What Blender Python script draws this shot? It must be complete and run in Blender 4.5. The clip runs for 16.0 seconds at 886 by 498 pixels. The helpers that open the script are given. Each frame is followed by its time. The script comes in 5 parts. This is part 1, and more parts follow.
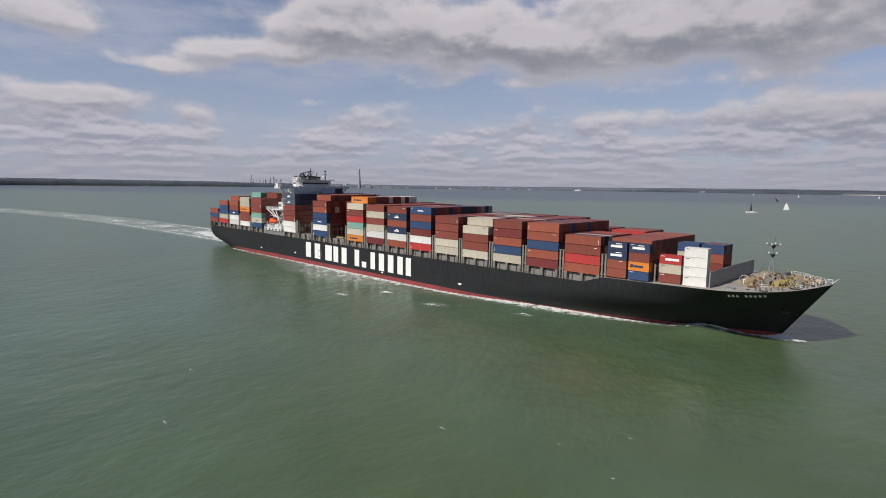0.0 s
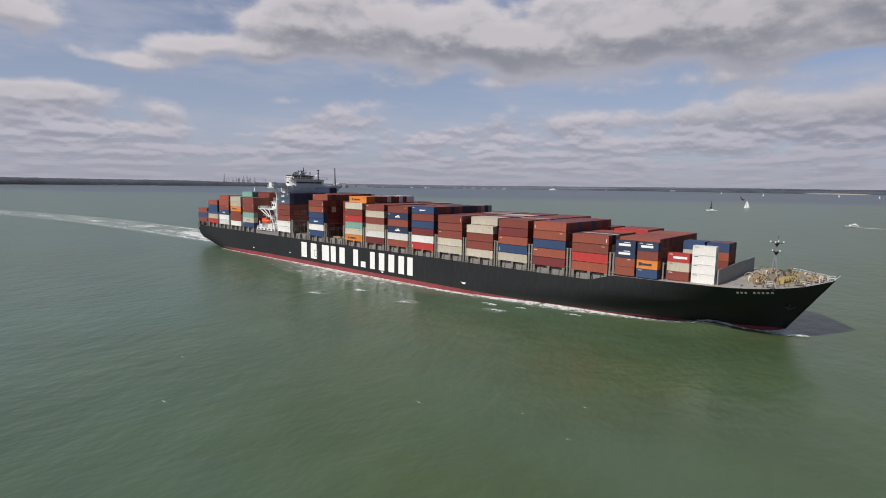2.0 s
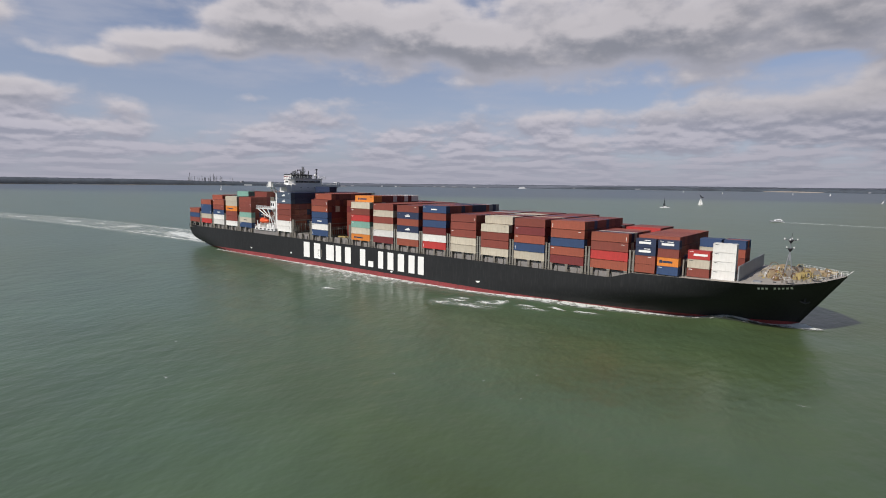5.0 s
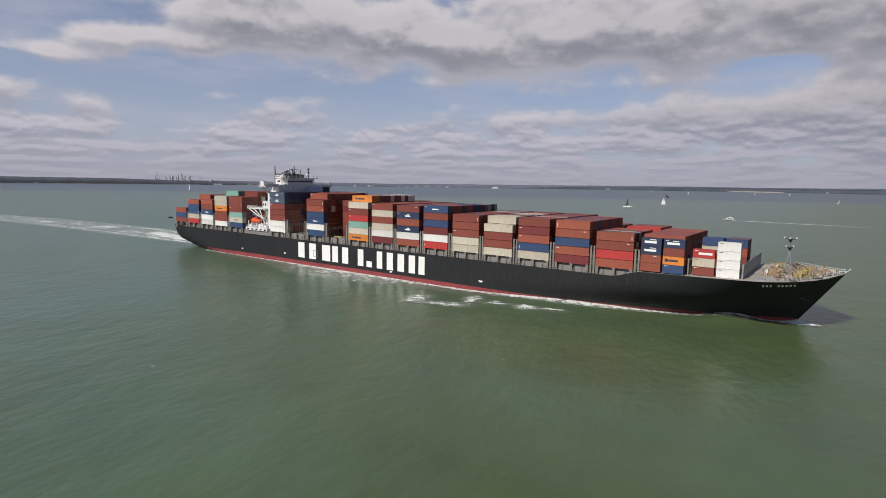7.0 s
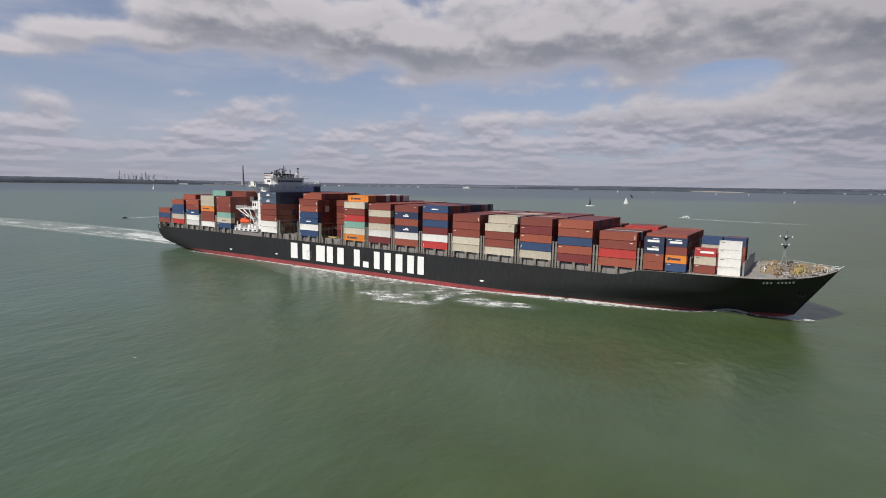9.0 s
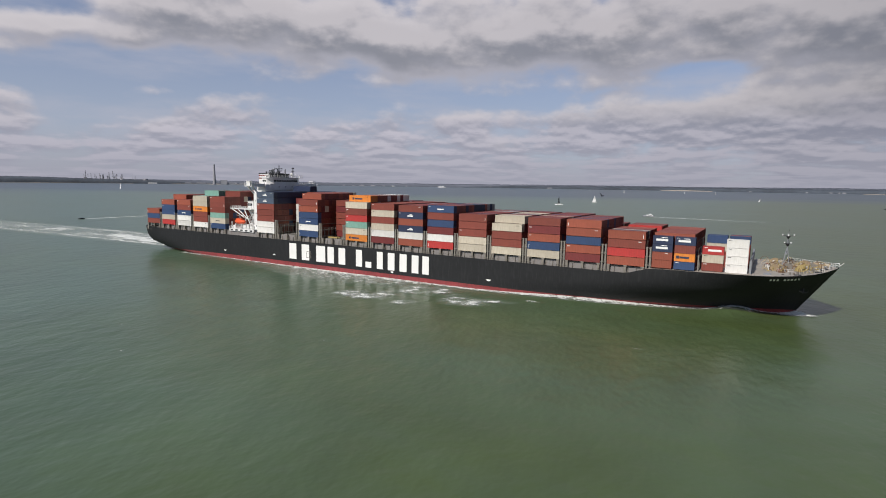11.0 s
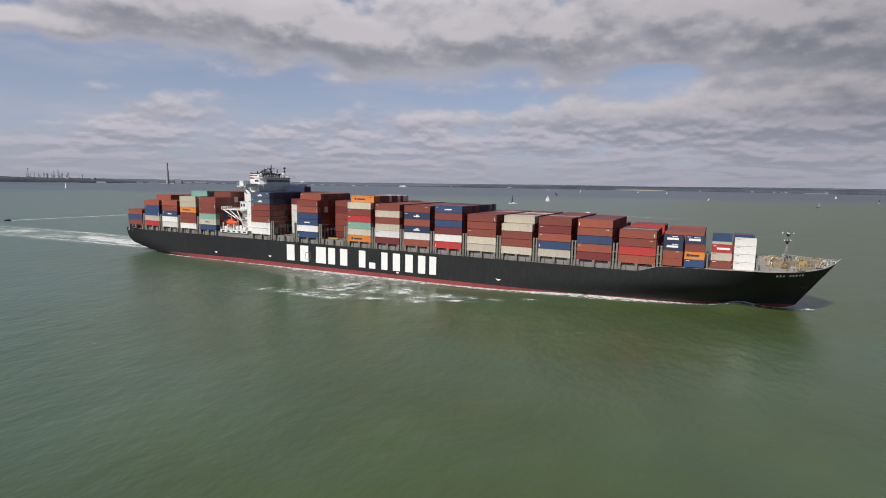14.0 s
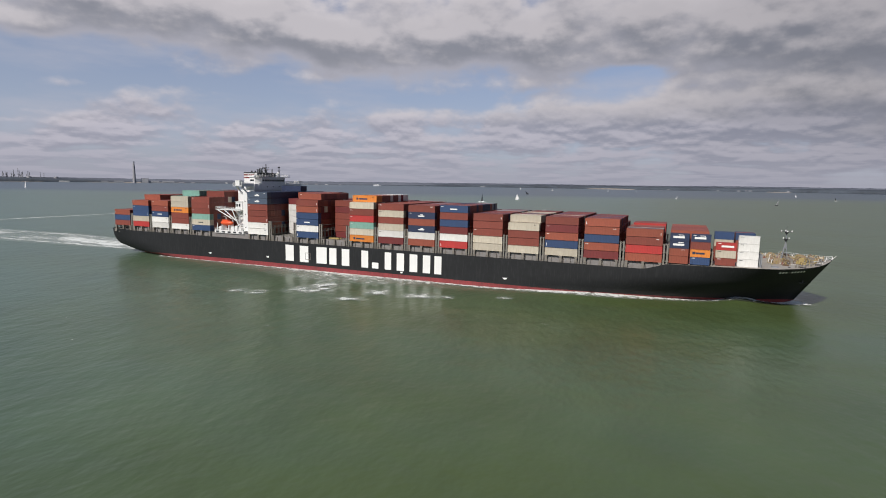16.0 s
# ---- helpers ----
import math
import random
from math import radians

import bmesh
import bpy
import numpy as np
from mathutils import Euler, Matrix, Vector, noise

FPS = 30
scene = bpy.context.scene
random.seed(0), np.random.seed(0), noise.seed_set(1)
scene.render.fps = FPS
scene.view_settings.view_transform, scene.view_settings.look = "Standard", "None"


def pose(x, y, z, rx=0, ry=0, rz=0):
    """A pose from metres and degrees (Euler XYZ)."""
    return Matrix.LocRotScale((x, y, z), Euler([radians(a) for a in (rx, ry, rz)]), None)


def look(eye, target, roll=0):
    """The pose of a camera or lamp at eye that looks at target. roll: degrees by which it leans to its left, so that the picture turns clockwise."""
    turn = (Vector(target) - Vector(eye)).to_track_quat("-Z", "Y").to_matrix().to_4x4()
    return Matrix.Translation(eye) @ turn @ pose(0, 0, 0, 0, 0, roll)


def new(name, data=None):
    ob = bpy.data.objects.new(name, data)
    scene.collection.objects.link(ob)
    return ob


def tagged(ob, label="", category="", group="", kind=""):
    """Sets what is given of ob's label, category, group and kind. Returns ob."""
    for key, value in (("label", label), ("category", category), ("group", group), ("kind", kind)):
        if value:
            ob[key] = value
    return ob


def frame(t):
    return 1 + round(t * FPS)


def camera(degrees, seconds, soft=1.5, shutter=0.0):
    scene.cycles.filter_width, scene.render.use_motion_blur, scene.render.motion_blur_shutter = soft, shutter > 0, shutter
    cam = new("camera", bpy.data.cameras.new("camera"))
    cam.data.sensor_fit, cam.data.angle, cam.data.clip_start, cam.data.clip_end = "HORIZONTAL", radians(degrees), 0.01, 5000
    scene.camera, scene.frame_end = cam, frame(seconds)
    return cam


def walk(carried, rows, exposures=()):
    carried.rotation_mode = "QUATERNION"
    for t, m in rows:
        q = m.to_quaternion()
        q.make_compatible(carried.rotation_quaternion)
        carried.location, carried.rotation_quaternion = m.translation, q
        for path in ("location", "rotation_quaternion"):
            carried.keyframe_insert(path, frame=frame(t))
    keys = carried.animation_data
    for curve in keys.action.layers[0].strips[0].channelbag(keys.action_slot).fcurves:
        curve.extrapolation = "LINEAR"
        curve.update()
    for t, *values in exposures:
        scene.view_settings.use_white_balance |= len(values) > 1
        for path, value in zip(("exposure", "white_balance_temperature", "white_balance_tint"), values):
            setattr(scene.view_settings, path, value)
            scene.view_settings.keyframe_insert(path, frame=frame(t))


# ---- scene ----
cam = camera(78.2, 16.0, soft=1.0)
PATH = [
    (0, (80.34, -192.21, 40.72), (-59.79, -51.48, 17.06), 0.69),
    (0.5, (82.30, -194.07, 40.74), (-56.28, -51.83, 17.02), 0.71),
    (1, (84.21, -195.95, 40.73), (-52.79, -52.19, 16.95), 0.68),
    (1.5, (86.08, -197.83, 40.72), (-49.35, -52.60, 16.92), 0.71),
    (2, (87.91, -199.72, 40.71), (-45.84, -52.95, 16.84), 0.70),
    (2.5, (89.68, -201.62, 40.69), (-42.31, -53.27, 16.79), 0.70),
    (3, (91.42, -203.53, 40.68), (-39.22, -54.00, 16.76), 0.69),
    (3.5, (93.16, -205.47, 40.70), (-36.20, -54.85, 16.69), 0.68),
    (4, (94.89, -207.43, 40.75), (-33.32, -55.84, 16.63), 0.68),
    (6.5, (102.88, -216.43, 40.82), (-17.40, -58.50, 16.55), 0.70),
    (7, (104.35, -218.24, 40.76), (-13.55, -58.52, 16.52), 0.76),
    (7.5, (105.81, -220.02, 40.69), (-9.07, -58.09, 16.53), 0.77),
    (8, (107.25, -221.77, 40.66), (-5.44, -58.31, 16.55), 0.79),
    (8.5, (108.69, -223.50, 40.66), (-1.89, -58.60, 16.55), 0.83),
    (9, (110.11, -225.21, 40.67), (0.85, -59.44, 16.52), 0.84),
    (11.5, (116.08, -233.77, 40.85), (17.48, -61.46, 16.57), 0.84),
    (12, (117.16, -235.43, 40.90), (21.67, -61.37, 16.69), 0.87),
    (12.5, (118.24, -237.07, 40.95), (24.48, -62.08, 16.71), 0.86),
    (13, (119.31, -238.69, 40.97), (26.52, -63.19, 16.66), 0.83),
    (13.5, (120.36, -240.29, 40.97), (29.23, -63.92, 16.69), 0.86),
    (14, (121.36, -241.84, 40.95), (32.16, -64.50, 16.62), 0.87),
    (14.5, (122.29, -243.35, 40.96), (34.68, -65.22, 16.53), 0.86),
    (15, (123.19, -244.81, 40.98), (37.08, -65.97, 16.46), 0.83),
    (15.5, (124.10, -246.27, 41.01), (40.69, -66.16, 16.44), 0.88),
    (16, (125.05, -247.73, 41.04), (44.44, -66.35, 16.49), 0.86),
]
SHIP = [(0, -98.56, -22.46, 0.3), (4, -68.88, -22.36, 0.06), (8, -39.2, -22.4, -0.18), (12, -9.52, -22.49, -0.1), (16, 20.16, -22.44, 0.36)]
TRIM = 0.15
walk(cam, [(t, look(eye, target, roll)) for t, eye, target, roll in PATH])


def ship_pose(row):
    t, x, y, heading = row
    return pose(x, y, 0, 0, 0, heading) @ pose(0, 0, 0, 0, TRIM, 0)


SHIP_ROWS = [(row[0], ship_pose(row)) for row in SHIP]
MOVERS = []         # (object, rows of t, x, y, rx, ry, heading)
FOAM_ROWS = []      # (object, rows of t, pose)
KEYED = []          # (object, offset in the ship's space)

# ---- world, sun ----
SUN_AZ, SUN_EL = radians(-101), radians(40)


def make_world():
    w = bpy.data.worlds.new("sky")
    scene.world = w
    w.use_nodes = True
    nt = w.node_tree
    nt.nodes.clear()
    N = nt.nodes.new
    L = nt.links.new

    def math_(op, a, b=None, c=None, clamp=False):
        n = N("ShaderNodeMath")
        n.operation = op
        n.use_clamp = clamp
        for i, v in enumerate((a, b, c)):
            if v is None:
                continue
            if isinstance(v, (int, float)):
                n.inputs[i].default_value = v
            else:
                L(v, n.inputs[i])
        return n.outputs[0]

    def ramp(v, a, b, lo=0.0, hi=1.0):
        n = N("ShaderNodeMapRange")
        n.interpolation_type = "SMOOTHSTEP"
        L(v, n.inputs[0])
        for i, x in enumerate((a, b, lo, hi)):
            n.inputs[i + 1].default_value = x
        return n.outputs[0]

    def mix(f, a, b):
        n = N("ShaderNodeMix")
        n.data_type = "RGBA"
        if isinstance(f, (int, float)):
            n.inputs[0].default_value = f
        else:
            L(f, n.inputs[0])
        for i, v in ((6, a), (7, b)):
            if isinstance(v, tuple):
                n.inputs[i].default_value = (*v, 1)
            else:
                L(v, n.inputs[i])
        return n.outputs[2]

    def fbm(vec, scale, detail=6, rough=0.55, dist=0.0):
        n = N("ShaderNodeTexNoise")
        n.inputs["Scale"].default_value = scale
        n.inputs["Detail"].default_value = detail
        n.inputs["Roughness"].default_value = rough
        n.inputs["Distortion"].default_value = dist
        L(vec, n.inputs["Vector"])
        return n.outputs[0]

    sky = N("ShaderNodeTexSky")
    sky.sky_type = "NISHITA"
    sky.sun_disc = False
    sky.sun_elevation = SUN_EL
    sky.sun_rotation = math.pi / 2 - SUN_AZ
    sky.air_density, sky.dust_density, sky.ozone_density = 1.0, 0.4, 3.0
    tc = N("ShaderNodeTexCoord")
    sep = N("ShaderNodeSeparateXYZ")
    L(tc.outputs["Generated"], sep.inputs[0])
    X, Y, Z = sep.outputs
    az = math_("MULTIPLY", math_("ARCTAN2", Y, X), 57.29578)
    el = math_("MULTIPLY", math_("ARCSINE", Z), 57.29578)

    def plane(wide, height):
        c = N("ShaderNodeCombineXYZ")
        L(math_("MULTIPLY", az, wide), c.inputs[0])
        L(height, c.inputs[1])
        return c.outputs[0]

    def blob(e0, a, e, ra, re):
        da = math_("MULTIPLY", math_("SUBTRACT", az, a), 1 / ra)
        de = math_("MULTIPLY", math_("SUBTRACT", e0, e), 1 / re)
        r2 = math_("MULTIPLY_ADD", da, da, math_("MULTIPLY", de, de))
        return math_("POWER", 2.718, math_("MULTIPLY", r2, -1.0))

    # azimuth, elevation, half width, half height, weight: fair-weather heaps, the great bank, the lower bank, then the gaps
    heaps = ((171, 13.4, 4.6, 1.6, 0.85), (162, 10.3, 4.2, 0.8, 0.85), (155.5, 12.2, 4.6, 1.3, 0.95), (150, 12.3, 3.0, 1.0, 0.55), (168, 7.1, 3.6, 1.0, 1.1), (173, 4.4, 3.0, 0.6, 0.5), (164, 4.7, 5.0, 0.7, 0.4),
             (146, 15.2, 6.5, 3.3, 0.95), (135, 14.4, 9, 3.1, 1.0), (123, 14.0, 9, 3.2, 1.05), (111, 13.8, 9, 3.7, 1.05), (99, 14.8, 8, 3.3, 1.0), (87, 13.6, 8, 4.5, 1.0), (77, 12.5, 8, 5, 0.9),
             (107, 6.2, 9, 1.7, 0.6), (91, 6.6, 8, 2.6, 0.65), (79, 8.0, 8, 4.5, 0.7),
             (96, 10.5, 3.4, 0.8, -0.8), (125, 8.6, 7, 0.7, -0.34), (117, 8.0, 5, 0.6, -0.25), (142, 8.9, 8, 0.9, -0.25), (148, 10.1, 6, 1.0, -0.30), (160.5, 14.6, 3.6, 1.6, -0.6), (155, 9.2, 6, 0.9, -0.3), (170, 9.7, 5, 0.8, -0.5))

    def density(e0):
        f = fbm(plane(0.14, math_("MULTIPLY", e0, 0.24)), 1.0, 8, 0.5, 0.0)
        d = math_("MULTIPLY_ADD", f, 2.3, -1.42)
        for a, e, ra, re, k in heaps:
            d = math_("MULTIPLY_ADD", blob(e0, a, e, ra, re), k, d)
        return d
    dens, above = density(el), density(math_("ADD", el, 0.95))
    # sunlit shoulders and grey bellies: the cloud here against the cloud just above
    lit = ramp(math_("MULTIPLY_ADD", math_("SUBTRACT", dens, above), 1.15, 0.44), 0.10, 0.84)
    # the far layer under the bank lies in thin sheets, thinner towards the horizon
    ragged = fbm(plane(0.10, math_("MULTIPLY", el, 0.30)), 1.0, 4, 0.5)
    low = math_("SUBTRACT", 1.0, ramp(math_("MULTIPLY_ADD", ragged, -9.0, math_("ADD", el, 4.5)), 3.2, 9.4))

    def sheets(lift):
        e = math_("MAXIMUM", math_("ADD", el, 1.1 + lift), 0.2)
        return fbm(plane(0.20, math_("MULTIPLY", math_("LOGARITHM", e, 2.718), 3.4)), 1.0, 6, 0.52)
    f_low, f_low_up = sheets(0.0), sheets(0.35)
    dens = math_("ADD", dens, math_("MULTIPLY", low, math_("MULTIPLY_ADD", f_low, 2.0, -0.42)))
    # cloud thinned in the unseen overhead and southern sky, to cut fill light
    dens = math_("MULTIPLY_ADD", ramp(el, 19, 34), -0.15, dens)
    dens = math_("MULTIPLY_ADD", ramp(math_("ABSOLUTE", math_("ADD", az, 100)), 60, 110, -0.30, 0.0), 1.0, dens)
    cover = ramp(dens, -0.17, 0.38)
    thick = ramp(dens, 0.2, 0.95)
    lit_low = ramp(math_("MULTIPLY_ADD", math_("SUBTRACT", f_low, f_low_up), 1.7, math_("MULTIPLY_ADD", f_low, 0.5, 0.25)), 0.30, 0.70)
    white = mix(lit, (0.40, 0.395, 0.45), (0.62, 0.585, 0.61))
    grey = mix(lit, (0.255, 0.26, 0.30), (0.55, 0.52, 0.545))
    lowc = mix(lit_low, (0.305, 0.312, 0.39), (0.525, 0.505, 0.58))
    cloud = mix(thick, white, grey)
    cloud = mix(math_("MULTIPLY", low, 0.88), cloud, lowc)
    # cloud darker towards the north; unseen east dimmed further to shade bow-facing sides
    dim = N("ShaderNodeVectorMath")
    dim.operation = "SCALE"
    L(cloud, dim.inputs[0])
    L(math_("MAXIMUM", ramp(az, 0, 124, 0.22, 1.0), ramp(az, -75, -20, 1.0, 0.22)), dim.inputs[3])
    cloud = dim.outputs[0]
    blue_s = N("ShaderNodeVectorMath")
    blue_s.operation = "MULTIPLY"
    L(sky.outputs[0], blue_s.inputs[0])
    blue_s.inputs[1].default_value = (0.066, 0.068, 0.080)
    pale = mix(ramp(el, 2.5, 20.0, 0.60, 0.16), blue_s.outputs[0], (0.40, 0.435, 0.54))
    # a thin veil in the gaps
    veil = ramp(fbm(plane(0.07, math_("MULTIPLY", el, 0.30)), 1.0, 6, 0.55), 0.40, 0.70, 0.10, 0.62)
    pale = mix(veil, pale, (0.43, 0.445, 0.53))
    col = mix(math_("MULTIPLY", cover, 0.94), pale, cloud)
    haze = math_("SUBTRACT", 1.0, ramp(el, -0.5, 5.2))
    col = mix(math_("MULTIPLY", haze, 0.75), col, (0.345, 0.348, 0.42))
    # unseen eastern sky scaled down so that bow-facing sides get less fill light
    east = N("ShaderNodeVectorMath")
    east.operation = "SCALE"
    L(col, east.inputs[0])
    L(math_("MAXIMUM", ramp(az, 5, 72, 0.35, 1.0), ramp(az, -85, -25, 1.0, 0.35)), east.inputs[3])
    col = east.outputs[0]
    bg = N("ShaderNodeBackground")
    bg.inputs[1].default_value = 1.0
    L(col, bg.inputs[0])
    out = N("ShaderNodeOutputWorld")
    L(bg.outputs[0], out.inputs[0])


make_world()
sun = new("sun", bpy.data.lights.new("sun", "SUN"))
sun.data.energy, sun.data.angle, sun.data.color = 4.1, radians(1.6), (1.0, 0.94, 0.86)
sun.matrix_world = look((math.cos(SUN_AZ) * math.cos(SUN_EL), math.sin(SUN_AZ) * math.cos(SUN_EL), math.sin(SUN_EL)), (0, 0, 0))
scene.view_settings.exposure = 0.0

# ---- materials ----


def material(name, color, rough=0.6, metal=0.0, grain=0.12, scale=1.5, fine=12.0, dirt=None, dirt_amount=0.0, bump=0.0, per_object=0.0, spec=0.5):
    m = bpy.data.materials.new(name)
    m.use_nodes = True
    nt = m.node_tree
    N, L = nt.nodes.new, nt.links.new
    p = nt.nodes["Principled BSDF"]
    p.inputs["Roughness"].default_value = rough
    p.inputs["Metallic"].default_value = metal
    p.inputs["Specular IOR Level"].default_value = spec
    tc = N("ShaderNodeTexCoord")

    def tex(s, d):
        n = N("ShaderNodeTexNoise")
        n.inputs["Scale"].default_value = s
        n.inputs["Detail"].default_value = d
        L(tc.outputs["Object"], n.inputs["Vector"])
        return n.outputs[0]
    big, small = tex(scale, 4), tex(fine, 5)
    addn = N("ShaderNodeMath")
    addn.operation = "MULTIPLY_ADD"
    L(big, addn.inputs[0])
    addn.inputs[1].default_value = 0.6
    mm = N("ShaderNodeMath")
    mm.operation = "MULTIPLY"
    L(small, mm.inputs[0])
    mm.inputs[1].default_value = 0.4
    L(mm.outputs[0], addn.inputs[2])
    mr = N("ShaderNodeMapRange")
    L(addn.outputs[0], mr.inputs[0])
    for i, v in enumerate((0.25, 0.75, 1 - grain, 1 + grain)):
        mr.inputs[i + 1].default_value = v
    val = mr.outputs[0]
    if per_object:
        oi = N("ShaderNodeObjectInfo")
        r = N("ShaderNodeMapRange")
        L(oi.outputs["Random"], r.inputs[0])
        r.inputs[3].default_value, r.inputs[4].default_value = 1 - per_object, 1 + per_object
        q = N("ShaderNodeMath")
        q.operation = "MULTIPLY"
        L(val, q.inputs[0])
        L(r.outputs[0], q.inputs[1])
        val = q.outputs[0]
    sc = N("ShaderNodeVectorMath")
    sc.operation = "SCALE"
    sc.inputs[0].default_value = color
    L(val, sc.inputs[3])
    col = sc.outputs[0]
    if dirt:
        mp = N("ShaderNodeMapping")
        mp.inputs["Scale"].default_value = (1.0, 1.0, 0.12)
        L(tc.outputs["Object"], mp.inputs[0])
        n = N("ShaderNodeTexNoise")
        n.inputs["Scale"].default_value = 2.2
        n.inputs["Detail"].default_value = 6
        L(mp.outputs[0], n.inputs["Vector"])
        r = N("ShaderNodeMapRange")
        L(n.outputs[0], r.inputs[0])
        for i, v in enumerate((0.5, 0.72, 0.0, dirt_amount)):
            r.inputs[i + 1].default_value = v
        mx = N("ShaderNodeMix")
        mx.data_type = "RGBA"
        L(r.outputs[0], mx.inputs[0])
        L(col, mx.inputs[6])
        mx.inputs[7].default_value = (*dirt, 1)
        col = mx.outputs[2]
    L(col, p.inputs["Base Color"])
    if bump:
        b = N("ShaderNodeBump")
        b.inputs["Strength"].default_value = bump
        b.inputs["Distance"].default_value = 0.05
        L(small, b.inputs["Height"])
        L(b.outputs[0], p.inputs["Normal"])
    return m


RUST = (0.16, 0.07, 0.035)
CONT = {k: material("paint_" + k, c, rough=0.55, grain=0.16, scale=0.5, fine=6.0, dirt=d, dirt_amount=0.15 if k == "white" else 0.45, per_object=0.13) for k, c, d in (
    ("rust", (0.205, 0.047, 0.032), (0.13, 0.045, 0.03)), ("orangerust", (0.28, 0.070, 0.040), (0.18, 0.06, 0.035)), ("darkred", (0.16, 0.026, 0.026), (0.1, 0.03, 0.025)),
    ("red", (0.42, 0.035, 0.032), (0.25, 0.04, 0.03)), ("blue", (0.027, 0.056, 0.135), (0.03, 0.05, 0.11)), ("navy", (0.020, 0.032, 0.075), (0.03, 0.03, 0.05)), ("slate", (0.062, 0.085, 0.125), (0.05, 0.06, 0.085)),
    ("cream", (0.50, 0.45, 0.36), (0.34, 0.26, 0.18)), ("white", (0.68, 0.67, 0.64), (0.45, 0.40, 0.33)), ("teal", (0.20, 0.37, 0.31), (0.1, 0.22, 0.17)),
    ("orange", (0.62, 0.20, 0.03), (0.4, 0.14, 0.04)), ("grey", (0.28, 0.29, 0.30), (0.2, 0.18, 0.15)))}
M_HULL = material("hull_black", (0.0135, 0.0145, 0.016), rough=0.68, grain=0.35, scale=0.06, fine=0.6, dirt=(0.034, 0.035, 0.037), dirt_amount=0.45, spec=0.30)
M_BOOT = material("boot_red", (0.23, 0.035, 0.038), rough=0.6, grain=0.4, scale=0.1, fine=0.9, dirt=(0.08, 0.03, 0.03), dirt_amount=0.75)
M_DECK = material("deck_grey", (0.24, 0.235, 0.215), rough=0.75, grain=0.25, scale=0.2, fine=2.0, dirt=RUST, dirt_amount=0.3)
M_STEEL = material("steel_grey", (0.20, 0.188, 0.165), rough=0.65, grain=0.22, scale=0.3, fine=3.0, dirt=RUST, dirt_amount=0.35)
M_FOREDECK = material("foredeck_paint", (0.34, 0.315, 0.28), rough=0.75, grain=0.25, scale=0.2, fine=2.0, dirt=RUST, dirt_amount=0.3)
M_COAM = material("coaming_grey", (0.215, 0.205, 0.20), rough=0.6, grain=0.2, scale=0.3, fine=3.0, dirt=RUST, dirt_amount=0.3)
M_SHIPWHITE = material("ship_white", (0.74, 0.74, 0.73), rough=0.45, grain=0.06, scale=0.4, fine=4.0, dirt=(0.45, 0.38, 0.3), dirt_amount=0.2)
M_BREAK = material("breakwater_grey", (0.235, 0.25, 0.27), rough=0.55, grain=0.12, scale=0.3, fine=3.0, dirt=(0.14, 0.13, 0.12), dirt_amount=0.3)
M_LETTER = material("white_paint", (0.80, 0.80, 0.78), rough=0.5, grain=0.05, scale=0.2, fine=2.0)
M_GLASS = material("dark_window", (0.012, 0.015, 0.018), rough=0.08, grain=0.1)
M_DARK = material("dark_steel", (0.035, 0.036, 0.04), rough=0.55, grain=0.2)
M_ORANGE = material("lifeboat_orange", (0.72, 0.10, 0.03), rough=0.4, grain=0.06)
M_YELLOW = material("winch_yellow", (0.36, 0.28, 0.11), rough=0.5, grain=0.15, dirt=RUST, dirt_amount=0.3)
M_TAN = material("deck_tan", (0.30, 0.23, 0.14), rough=0.7, grain=0.25, dirt=RUST, dirt_amount=0.4)
M_BROWN = material("tarred_rope", (0.17, 0.105, 0.06), rough=0.85, grain=0.25, fine=20)
M_ROPE = material("mooring_rope", (0.42, 0.36, 0.27), rough=0.85, grain=0.2, fine=20)
# distance haze is painted into these two shore colours
M_LAND_HAZED = material("wooded_land", (0.056, 0.068, 0.086), rough=0.9, grain=0.55, scale=0.006, fine=0.05)
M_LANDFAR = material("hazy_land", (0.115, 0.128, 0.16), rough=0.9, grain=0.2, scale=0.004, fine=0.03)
M_SAND = material("sand", (0.50, 0.42, 0.34), rough=0.9, grain=0.12, scale=0.02, fine=0.2)
# concrete made paler and bluer, with the distance haze in its colour
M_CONCRETE = material("concrete", (0.31, 0.31, 0.335), rough=0.8, grain=0.1, scale=0.02, fine=0.2)
M_PALE = material("pale_cladding", (0.32, 0.33, 0.36), rough=0.7, grain=0.12, scale=0.03, fine=0.3)
M_SAIL = material("sailcloth", (0.75, 0.75, 0.74), rough=0.7, grain=0.05)
M_SAILDARK = material("dark_sailcloth", (0.015, 0.018, 0.022), rough=0.6, grain=0.15)
M_BOAT = material("boat_white", (0.72, 0.73, 0.74), rough=0.35, grain=0.05)


